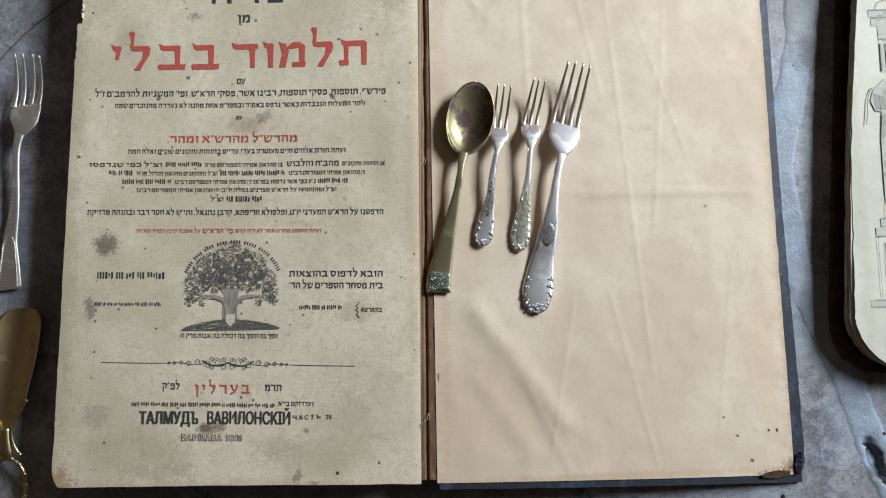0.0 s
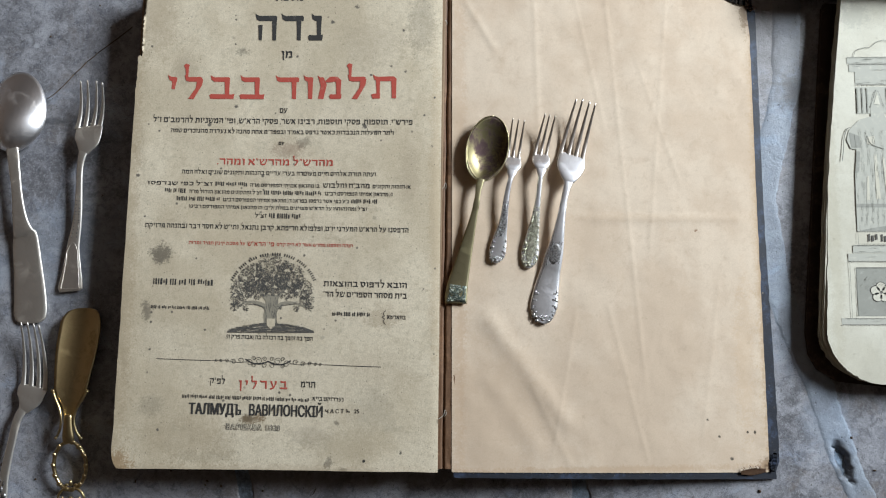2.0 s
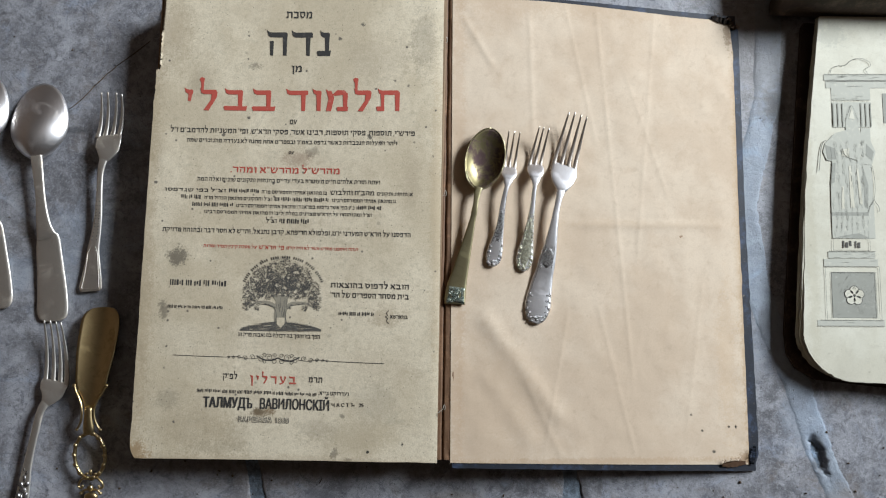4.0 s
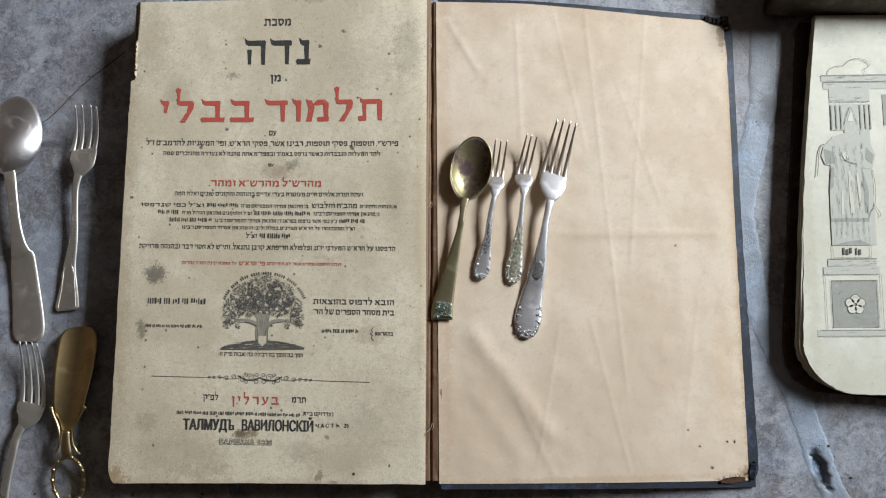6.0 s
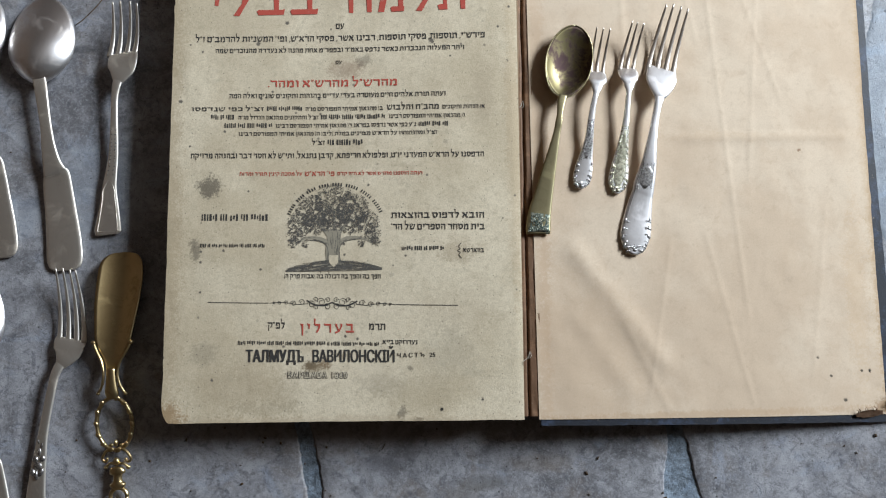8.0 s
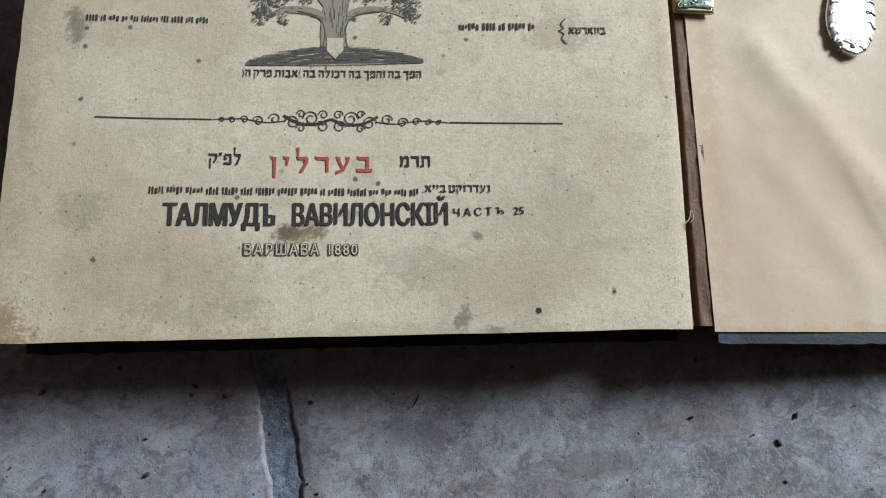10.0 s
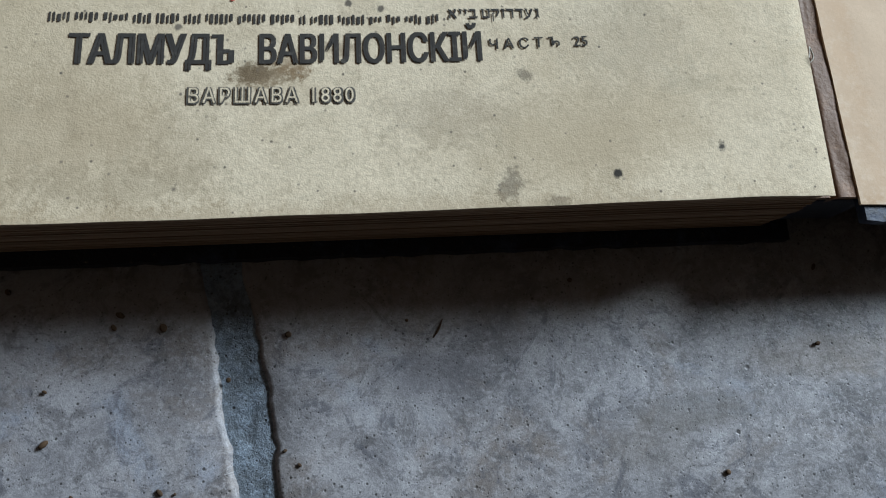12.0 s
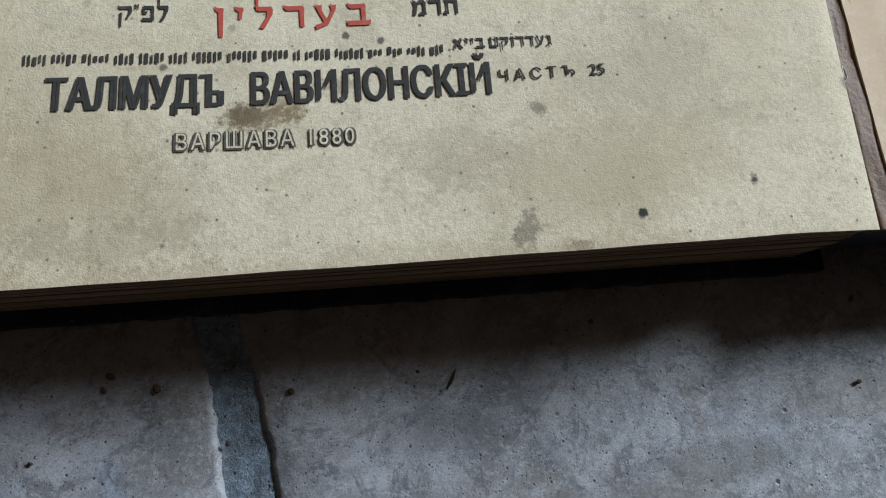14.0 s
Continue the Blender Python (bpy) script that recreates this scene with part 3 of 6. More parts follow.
for x, y, r, u in ((-0.2035, -0.1325, 0.0011, 1.2), (-0.2175, -0.1318, 0.0007, 1.6), (-0.1675, -0.1362, 0.0010, 1.0), (0.0345, -0.1585, 0.0010, 1.8), (-0.2480, -0.1200, 0.0008, 1.3), (0.3350, -0.0880, 0.0010, 1.2), (0.2560, -0.1330, 0.0012, 1.2)):
    blob(bm, (x, y, 0.0005), r, r * u, r * 0.6, 35)
loft(bm, [(-0.1245, -0.1392, 0.0003, 0.0003, 0.0004), (-0.1228, -0.1368, 0.0004, 0.0008, 0.0006), (-0.1214, -0.1336, 0.0003, 0.0003, 0.0004)], 6, 3)
grit = part("grit", bm, DARK_EDGES, floor, "dark grit and crumbs")
tagged(grit, kind="stuff")

# ---- the open folio ----
folio = thing("open_book", (0.0, 0.1, 0.0), "large old printed folio lying open at its stained title page", "book")


def page_z(x, y):
    return 0.034 + 0.0060 * smooth01((x + 0.190) / 0.175) * (0.7 + 0.3 * smooth01((y + 0.112) / 0.080)) - 0.0006 * smooth01((x + 0.018) / 0.004) + 0.0005 * wob(x, y, 9) + 0.0002 * wob(x, y, 32, 4.0)


def board_z(x, y=0.0):
    return 0.032 - 0.07 * x - 0.13 * max(x, 0.0) ** 2


def page_rag(i, j, x, y):
    if i == 0 and y > 0.21:
        x += 0.0022 * abs(wob(0, y, 210)) + 0.0016 * abs(wob(3, y, 520)) + (0.003 if y > 0.238 else 0.0)
    elif i == 0:
        x += 0.0006 * wob(1, y, 60)
    if j == 0:
        y += 0.0006 * wob(x, 2, 40)
    if i < 3 and j < 6:
        x += (0.0050, 0.0032, 0.0021, 0.0012, 0.0006, 0.0002)[j] * (1, 0.55, 0.25)[i]
    return x + (0.020 - 0.0115 * i / 89) * (y - 0.1), y


bm = bmesh.new()
surface(bm, np.linspace(-0.279, -0.0140, 90), np.linspace(-0.110, 0.310, 220), page_z, 0.0005, page_rag)
title_page = part("title_page", bm, TITLE_PAPER, folio, "foxed and stained grey-cream title page with ragged edge")
bm = bmesh.new()
layers = 22
for i in range(layers):
    z0 = 0.0045 + (0.0265 - 0.0045) * i / layers
    off = 0.0012 * wob(i * 0.9, 1, 3.7)
    lean = 0.0016 * (1 - i / layers)
    x1 = -0.0140 + 0.002 * math.sin(math.pi * i / layers)
    lift = lambda x, y, z=z0, k=(i + 1) / layers: z + (0.0265 - 0.0045) / layers * 0.96 + (page_z(x, y) - 0.0277) * k
    lines = lambda p, q, x, y, lean=lean: (x + 0.016 * (y - 0.1) + (lean if p == 0 else 0.0), y)
    surface(bm, np.linspace(-0.2780 + off, x1, 30), np.linspace(-0.1090 + 0.5 * off, 0.3085, 12), lift, (0.0265 - 0.0045) / layers * 0.92, lines)
tagged(part("page_block", bm, PAGE_EDGES, folio, "browned edges of the closed page block", False), kind="stuff")
bm = bmesh.new()
surface(bm, np.linspace(-0.285, -0.008, 60), np.linspace(-0.1135, 0.312, 60), lambda x, y: 0.0042 + 0.0002 * wob(x, y, 30), 0.0041,
        lambda i, j, x, y: (x + (0.0012 * wob(x, y, 140) if i == 0 else 0), y + (0.0011 * wob(x, y, 150) if j == 0 else 0)))
part("back_cover", bm, COVER_CLOTH, folio, "blue-black back cover under the pages")


def cover_rag(i, j, x, y):
    k = i / 59
    y += (-0.008 * smooth01((k - 0.2) / 0.8) if j > 30 else -0.0065 * k)
    if j == 0:
        y += 0.0008 * wob(x, 1, 120)
    if i == 59:
        x += 0.0010 * wob(2, y, 120)
    if i > 56 and (j < 2 or j > 57):
        x -= 0.0020 * (i - 56) * 0.5
    return x + k * 0.0045 * (1 - smooth01((y + 0.11) / 0.25)), y


bm = bmesh.new()
surface(bm, np.linspace(-0.003, 0.2680, 60), np.linspace(-0.1158, 0.309, 60), lambda x, y: board_z(x) - 0.0007 + 0.0002 * wob(x, y, 30), 0.0032, cover_rag)
part("front_cover", bm, COVER_CLOTH, folio, "worn blue-black cloth board with frayed corners")
rng = random.Random(21)


def fray(name, material, cx, cy, turn, long, wide, label):
    """Torn cloth and paper at a corner of the cover: a ragged flap with loose fibres."""
    bm = bmesh.new()
    c, s = math.cos(radians(turn)), math.sin(radians(turn))
    put = lambda u, v, up: (cx + c * u - s * v, cy + s * u + c * v, board_z(cx + c * u - s * v) + up)
    near_row, far_row = [], []
    for i in range(15):
        u = long * (i / 14 - 0.5)
        w = wide * (0.5 + 0.5 * math.cos(3.0 * (i / 14 - 0.5))) * rng.uniform(0.75, 1.0)
        near_row.append(bm.verts.new(put(u, -w * 0.5, 0.0012)))
        far_row.append(bm.verts.new(put(u, w * 0.5, 0.0013 + rng.uniform(0, 0.0004))))
    for i in range(14):
        bm.faces.new((near_row[i], near_row[i + 1], far_row[i + 1], far_row[i]))
    bmesh.ops.solidify(bm, geom=bm.faces[:], thickness=0.0005)
    for _ in range(9):
        u, d = rng.uniform(-0.5, 0.5) * long, rng.uniform(-1, 1)
        tube(bm, [put(u, wide * 0.3, 0.0018), put(u + 0.0015 * d, wide * 0.6, 0.0032), put(u + 0.003 * d, wide * rng.uniform(0.7, 1.0), 0.0024)], 0.00018, 2, 5)
    part(name, bm, material, folio, label)


fray("frayed_cloth", LEATHER, 0.2490, 0.2955, -14, 0.018, 0.006, "blackened torn cloth at the corner")
fray("frayed_cloth", HINGE_PAPER, 0.2600, 0.2925, -60, 0.014, 0.006, "brown torn board at the corner")
fray("frayed_cloth", HINGE_PAPER, 0.2480, -0.1150, 4, 0.022, 0.006, "curled torn paper at the corner")
fray("frayed_cloth", COVER_CLOTH, 0.2665, -0.1080, 80, 0.016, 0.006, "torn cloth at the corner")

def end_z(x, y):
    z = board_z(x)
    for x0, y0, dx, dy, size, width in CREASES:
        ux, uy = x - x0, y - y0
        along = (ux * dx + uy * dy) / (dx * dx + dy * dy)
        if -0.05 < along < 1.05:
            away = abs(ux * dy - uy * dx) / math.hypot(dx, dy) + 0.0008 * wob(along * 9, x0, 3)
            z += 0.6 * size * math.exp(-(away / width) ** 2) * smooth01(min(along + 0.05, 1.05 - along) * 6)
    return z + 0.0005 * wob(x, y, 22, 7.0) * smooth01(min(x, 0.26 - x) * 60) + 0.0003 * wob(x, y, 60, 2.0)


CREASES = [
    (0.10, 0.097, 0.15, 0.002, 0.0010, 0.0040), (0.128, 0.31, 0.030, -0.36, 0.0005, 0.0014), (0.185, 0.30, -0.022, -0.24, 0.0004, 0.0012),
    (0.066, 0.30, 0.004, -0.14, 0.0005, 0.0022), (0.098, 0.31, 0.030, -0.14, 0.0004, 0.0012), (0.02, 0.02, 0.075, -0.10, 0.0024, 0.0085),
    (0.100, 0.02, -0.022, -0.12, 0.0004, 0.0012), (0.125, 0.03, 0.034, -0.14, 0.0004, 0.0014), (0.02, -0.03, 0.05, -0.07, 0.0010, 0.0080), (0.005, 0.17, 0.03, 0.008, 0.0009, 0.0022),
    (0.155, 0.24, 0.040, -0.12, 0.0004, 0.0012), (0.225, 0.05, -0.020, -0.14, 0.0003, 0.0016), (0.06, -0.04, 0.034, -0.07, 0.0005, 0.0030), (0.004, 0.29, 0.03, -0.05, 0.0008, 0.0030),
]


def end_rag(i, j, x, y):
    k = i / 159
    y += -0.0105 * smooth01((k - 0.2) / 0.8) * (j / 259) ** 6 - 0.0050 * k * (1 - j / 259)
    if i == 159:
        x += 0.0008 * wob(1, y, 70) - 0.004 * smooth01((y - 0.26) / 0.04)
    return x + 0.0015 * k * (1 - smooth01((y + 0.11) / 0.25)), y


bm = bmesh.new()
surface(bm, np.linspace(-0.0045, 0.2615, 160), np.linspace(-0.1112, 0.306, 260), end_z, 0.0008, end_rag)
part("endpaper", bm, END_PAPER, folio, "creased tan endpaper pasted inside the cover")
bm = bmesh.new()
surface(bm, np.linspace(-0.0190, -0.0020, 22), np.linspace(-0.1088, 0.306, 140),
        lambda x, y: 0.0318 + 0.0005 * wob(x * 3, y, 60) + 0.0003 * wob(x, y * 0.2, 900) - 0.0030 * math.exp(-((x + 0.0098 - 0.009 * (y - 0.1) + 0.0006 * wob(0, y, 30)) / 0.0007) ** 2), 0.002)
part("hinge", bm, HINGE_PAPER, folio, "torn brown paper hinge with a split along the gutter")
bm = bmesh.new()
surface(bm, np.linspace(-0.024, 0.004, 10), np.linspace(-0.1080, 0.306, 30), lambda x, y: 0.0245 + 0.002 * math.sin((x + 0.024) * 100), 0.018)
part("spine", bm, COVER_CLOTH, folio, "dark cloth spine under the gutter")
for y in (-0.068, 0.12, 0.262):
    bm = bmesh.new()
    tube(bm, [(-0.0155, y - 0.001, 0.0342), (-0.0115, y + 0.002, 0.0335), (-0.0100, y + 0.006, 0.0328), (-0.0090, y + 0.003, 0.0322), (-0.0105, y + 0.001, 0.0320)], 0.00022)
    part("thread", bm, THREAD, folio, "loose end of grey sewing thread")


# ---- what is printed on the title page ----
def printed(name, bm, material, parent, z, lift=0.00022):
    for v in bm.verts:
        v.co.z = z(v.co.x, v.co.y) + lift + v.co.z
    return part(name, bm, material, parent, smooth=False)


def rect(bm, x0, y0, x1, y1):
    bm.faces.new([bm.verts.new((x, y, 0)) for x, y in ((x0, y0), (x1, y0), (x1, y1), (x0, y1))])


def poly(bm, pts):
    bm.faces.new([bm.verts.new((x, y, 0)) for x, y in pts])


def stroke(bm, pts, w, steps=4, taper=False):
    rows = curve_through([(x, y) for x, y in pts], steps)
    left, right = [], []
    for i, p in enumerate(rows):
        d = rows[min(i + 1, len(rows) - 1)] - rows[max(i - 1, 0)]
        d = d / (np.hypot(*d) + 1e-9)
        k = w / 2 * (1 - 0.8 * i / (len(rows) - 1) if taper else 1)
        left.append(bm.verts.new((p[0] - d[1] * k, p[1] + d[0] * k, 0)))
        right.append(bm.verts.new((p[0] + d[1] * k, p[1] - d[0] * k, 0)))
    for i in range(len(rows) - 1):
        bm.faces.new((right[i], right[i + 1], left[i + 1], left[i]))


def lettering(body, x0, x1, y0, h, bold=(0.0, 0.0), slope=-0.024, spread=1.0):
    """The pieces of a line of writing from x0 to x1, its left end standing on y0, with letters h high; bold: its thickening across and up, as parts of h."""
    data = bpy.data.curves.new("line", "FONT")
    data.body, data.size, data.resolution_u, data.fill_mode, data.space_character = body, 1.0, 3, "NONE", spread
    ob = new("line", data)
    mesh = bpy.data.meshes.new_from_object(ob.evaluated_get(bpy.context.evaluated_depsgraph_get()))
    lo, hi = min(v.co.x for v in mesh.vertices), max(v.co.x for v in mesh.vertices)
    k = h / 0.73
    place = []
    for v in mesh.vertices:
        x = x0 + (v.co.x - lo) / (hi - lo) * (x1 - x0)
        place.append((x, y0 + v.co.y * k + slope * (x - x0)))
    # outlines, and those of them that are holes
    beside = {}
    for e in mesh.edges:
        beside.setdefault(e.vertices[0], []).append(e.vertices[1])
        beside.setdefault(e.vertices[1], []).append(e.vertices[0])
    rings, seen = [], set()
    for start in sorted(beside):
        ring = []
        at = start
        while at is not None and at not in seen:
            seen.add(at)
            ring.append(place[at])
            at = next((a for a in sorted(beside[at]) if a not in seen), None)
        if len(ring) > 2:
            rings.append(ring)

    def inside(p, ring):
        hit = False
        for (xa, ya), (xb, yb) in zip(ring, ring[1:] + ring[:1]):
            if (ya > p[1]) != (yb > p[1]) and p[0] < xa + (p[1] - ya) / (yb - ya) * (xb - xa):
                hit = not hit
        return hit

    def area(ring):
        return sum(xa * yb - xb * ya for (xa, ya), (xb, yb) in zip(ring, ring[1:] + ring[:1])) / 2
    within = {n: [m for m, o in enumerate(rings) if area(o) * area(r) < 0 and all(inside(p, o) for p in r)] for n, r in enumerate(rings)}
    outer = [r for n, r in enumerate(rings) if not within[n]]
    holes = {n: [r for m, r in enumerate(rings) if within[m] and rings[min(within[m], key=lambda q: abs(area(rings[q])))] is o] for n, o in enumerate(outer)}
    shifts = [(0, 0)] if bold == (0.0, 0.0) else [(s * bold[0] * h, u * bold[1] * h) for s, u in ((-1, -1), (1, 1), (-1, 1), (1, -1))]
    out = []
    for number, ring in enumerate(outer):
        bm = bmesh.new()
        for n, (dx, dy) in enumerate(shifts):
            edges = []
            for loop in [ring, *holes[number]]:
                vs = [bm.verts.new((x + dx, y + dy, n * 0.00003 + (number % 2) * 0.000012)) for x, y in loop]
                edges += [bm.edges.new((a, b)) for a, b in zip(vs, vs[1:] + vs[:1])]
            bmesh.ops.triangle_fill(bm, use_beauty=True, edges=edges)
        out.append(bm)
    bpy.data.objects.remove(ob), bpy.data.curves.remove(data), bpy.data.meshes.remove(mesh)
    return out


# Square letters with heavy level strokes; a unit is the height of a letter.
def head(x0, x1, y=1.0, th=0.22):
    """A level upper stroke with a flick at its left end."""
    return [(x0 - 0.03, y + 0.10), (x0 + 0.05, y + 0.02), (x0 + 0.14, y - 0.01), (x1 - 0.05, y), (x1, y - 0.05), (x1 - 0.01, y - th), (x0 + 0.12, y - th), (x0 + 0.02, y - th * 0.65)]


def stem(x1, y0, y1, w=0.19, lean=0.0):
    """An upright stroke, narrower at its foot."""
    return [(x1 - w, y1), (x1, y1), (x1 - 0.01 - lean / 2, (y0 + y1) / 2), (x1 - 0.015 - lean, y0), (x1 - w + 0.03 - lean, y0 + 0.02), (x1 - w + 0.02 - lean / 2, (y0 + y1) / 2)]


def foot(x0, x1):
    return [(x0, 0.16), (x0 + 0.05, 0.22), (x1 - 0.06, 0.21), (x1 + 0.03, 0.24), (x1, 0.0), (x0 + 0.05, 0.0)]


LETTER = {}
LETTER["א"] = 0.86, [[(0.02, 1.05), (0.15, 0.96), (0.26, 0.98), (0.84, 0.12), (0.80, -0.03), (0.64, 0.02), (0.06, 0.82)], [(0.54, 1.03), (0.78, 1.02), (0.80, 0.80), (0.62, 0.46), (0.51, 0.55), (0.63, 0.76)], [(0.0, 0.0), (0.25, 0.0), (0.20, 0.22), (0.33, 0.50), (0.23, 0.60), (0.07, 0.30)]]
LETTER["ב"] = 0.84, [head(0.05, 0.70), stem(0.70, 0.12, 0.93), foot(0.0, 0.84)]
LETTER["ג"] = 0.54, [head(0.08, 0.46), stem(0.46, 0.10, 0.93), [(0.0, -0.01), (0.15, 0.0), (0.46, 0.32), (0.38, 0.44)], [(0.34, 0.12), (0.46, 0.2), (0.52, 0.0), (0.40, 0.0)]]
LETTER["ד"] = 0.80, [head(0.0, 0.80), stem(0.71, 0.0, 0.90, 0.18)]
LETTER["ה"] = 0.80, [head(0.0, 0.78), stem(0.77, 0.0, 0.90, 0.18), stem(0.25, 0.0, 0.62, 0.16)]
LETTER["ו"] = 0.36, [head(0.04, 0.35), stem(0.34, 0.0, 0.90)]
LETTER["ז"] = 0.42, [head(0.02, 0.42), stem(0.30, 0.0, 0.85, 0.15)]
LETTER["ח"] = 0.80, [head(0.0, 0.80), stem(0.78, 0.0, 0.90, 0.18), stem(0.24, 0.0, 0.85)]
LETTER["ט"] = 0.80, [head(0.0, 0.24), stem(0.22, 0.12, 0.90), foot(0.04, 0.76), stem(0.80, 0.12, 0.93), head(0.46, 0.80)]
LETTER["י"] = 0.36, [head(0.05, 0.35), stem(0.34, 0.42, 0.90, 0.16, 0.05)]
LETTER["כ"] = 0.72, [head(0.05, 0.66), stem(0.71, 0.10, 0.92), foot(0.02, 0.68)]
LETTER["ך"] = 0.74, [head(0.0, 0.74), stem(0.68, -0.36, 0.90)]
LETTER["ל"] = 0.72, [[(0.0, 1.52), (0.08, 1.62), (0.20, 1.56), (0.18, 1.36), (0.07, 1.34)], stem(0.18, 0.80, 1.45, 0.12), head(0.07, 0.66), [(0.48, 0.86), (0.69, 0.90), (0.66, 0.62), (0.38, -0.02), (0.19, 0.0), (0.45, 0.50)]]
LETTER["מ"] = 0.86, [[(0.0, 1.07), (0.10, 0.98), (0.20, 0.99), (0.32, 0.66), (0.21, 0.0), (0.02, 0.0), (0.11, 0.60)], [(0.24, 0.78), (0.42, 1.01), (0.68, 1.01), (0.81, 0.86), (0.82, 0.66), (0.62, 0.78), (0.36, 0.74)], stem(0.82, 0.10, 0.86), [(0.41, 0.17), (0.46, 0.21), (0.84, 0.21), (0.82, 0.0), (0.44, 0.0)]]
LETTER["ם"] = 0.80, [head(0.0, 0.78), stem(0.79, 0.10, 0.92), stem(0.22, 0.10, 0.85), [(0.05, 0.20), (0.79, 0.20), (0.78, 0.0), (0.07, 0.0)]]
LETTER["נ"] = 0.54, [head(0.14, 0.50), stem(0.49, 0.12, 0.92), foot(0.0, 0.52)]
LETTER["ן"] = 0.36, [head(0.04, 0.35), stem(0.34, -0.36, 0.90)]
LETTER["ס"] = 0.82, [head(0.0, 0.74), [(0.60, 0.94), (0.78, 0.90), (0.82, 0.62), (0.76, 0.30), (0.52, 0.0), (0.42, 0.12), (0.60, 0.36), (0.64, 0.66)], [(0.08, 0.86), (0.25, 0.86), (0.25, 0.44), (0.50, 0.14), (0.43, 0.0), (0.32, 0.0), (0.12, 0.32)]]
LETTER["ע"] = 0.80, [[(0.54, 1.06), (0.64, 0.99), (0.80, 1.0), (0.75, 0.72), (0.50, 0.12), (0.40, 0.20), (0.62, 0.76)], [(0.0, 1.06), (0.10, 0.99), (0.27, 0.99), (0.27, 0.76), (0.48, 0.22), (0.36, 0.14), (0.11, 0.76)], [(0.02, 0.06), (0.06, -0.14), (0.52, 0.10), (0.50, 0.28)]]
LETTER["פ"] = 0.76, [head(0.10, 0.70), stem(0.74, 0.10, 0.92), foot(0.02, 0.72), [(0.06, 0.92), (0.20, 0.92), (0.20, 0.64), (0.36, 0.64), (0.34, 0.46), (0.08, 0.46)]]
LETTER["ף"] = 0.76, [head(0.08, 0.74), stem(0.72, -0.36, 0.90), [(0.05, 0.92), (0.19, 0.92), (0.19, 0.64), (0.34, 0.64), (0.32, 0.46), (0.07, 0.46)]]
LETTER["צ"] = 0.82, [[(0.56, 1.06), (0.66, 0.99), (0.82, 1.0), (0.76, 0.74), (0.60, 0.48), (0.51, 0.56), (0.64, 0.78)], [(0.0, 1.06), (0.10, 0.98), (0.22, 1.0), (0.76, 0.24), (0.64, 0.12), (0.06, 0.80)], foot(0.0, 0.78)]
LETTER["ץ"] = 0.74, [[(0.50, 1.06), (0.60, 0.99), (0.74, 1.0), (0.70, 0.74), (0.40, 0.34), (0.36, 0.50), (0.58, 0.80)], [(0.0, 1.06), (0.10, 0.99), (0.22, 0.99), (0.42, 0.60), (0.40, -0.36), (0.27, -0.34), (0.24, 0.56), (0.06, 0.80)]]
LETTER["ק"] = 0.82, [head(0.0, 0.78), [(0.62, 0.94), (0.80, 0.88), (0.80, 0.56), (0.54, 0.12), (0.45, 0.20), (0.62, 0.56)], stem(0.24, -0.36, 0.58, 0.15)]
LETTER["ר"] = 0.74, [head(0.0, 0.70), stem(0.73, 0.0, 0.92)]
LETTER["ש"] = 0.96, [[(0.0, 1.07), (0.10, 0.99), (0.20, 0.99), (0.20, 0.74), (0.28, 0.20), (0.14, 0.10), (0.05, 0.76)], [(0.40, 1.07), (0.50, 0.99), (0.60, 0.99), (0.58, 0.74), (0.26, 0.34), (0.22, 0.48), (0.44, 0.78)], [(0.76, 1.07), (0.86, 0.99), (0.97, 0.99), (0.94, 0.66), (0.76, 0.16), (0.62, 0.12), (0.82, 0.70)], [(0.14, 0.24), (0.80, 0.24), (0.66, 0.0), (0.26, 0.0)]]
LETTER["ת"] = 0.88, [head(0.08, 0.82), stem(0.86, 0.0, 0.92), stem(0.30, 0.12, 0.86, 0.15), [(0.0, 0.18), (0.05, 0.22), (0.30, 0.24), (0.30, 0.0), (0.04, 0.0)]]
LETTER["״"] = 0.28, [[(0.0, 1.12), (0.10, 1.12), (0.06, 0.76), (0.0, 0.76)], [(0.16, 1.12), (0.26, 1.12), (0.22, 0.76), (0.16, 0.76)]]
LETTER["׳"] = 0.14, [[(0.0, 1.12), (0.12, 1.12), (0.06, 0.76), (0.0, 0.76)]]
LETTER[","] = 0.14, [[(0.02, 0.18), (0.16, 0.18), (0.10, -0.16), (0.02, -0.14)]]
LETTER["."] = 0.16, [[(0.0, 0.17), (0.16, 0.17), (0.16, 0.0), (0.0, 0.0)]]
LETTER["("] = 0.20, [[(0.16, 1.15), (0.22, 1.10), (0.11, 0.50), (0.22, -0.10), (0.16, -0.15), (0.0, 0.50)]]
LETTER[")"] = 0.20, [[(0.04, 1.15), (0.20, 0.50), (0.04, -0.15), (-0.02, -0.10), (0.09, 0.50), (-0.02, 1.10)]]


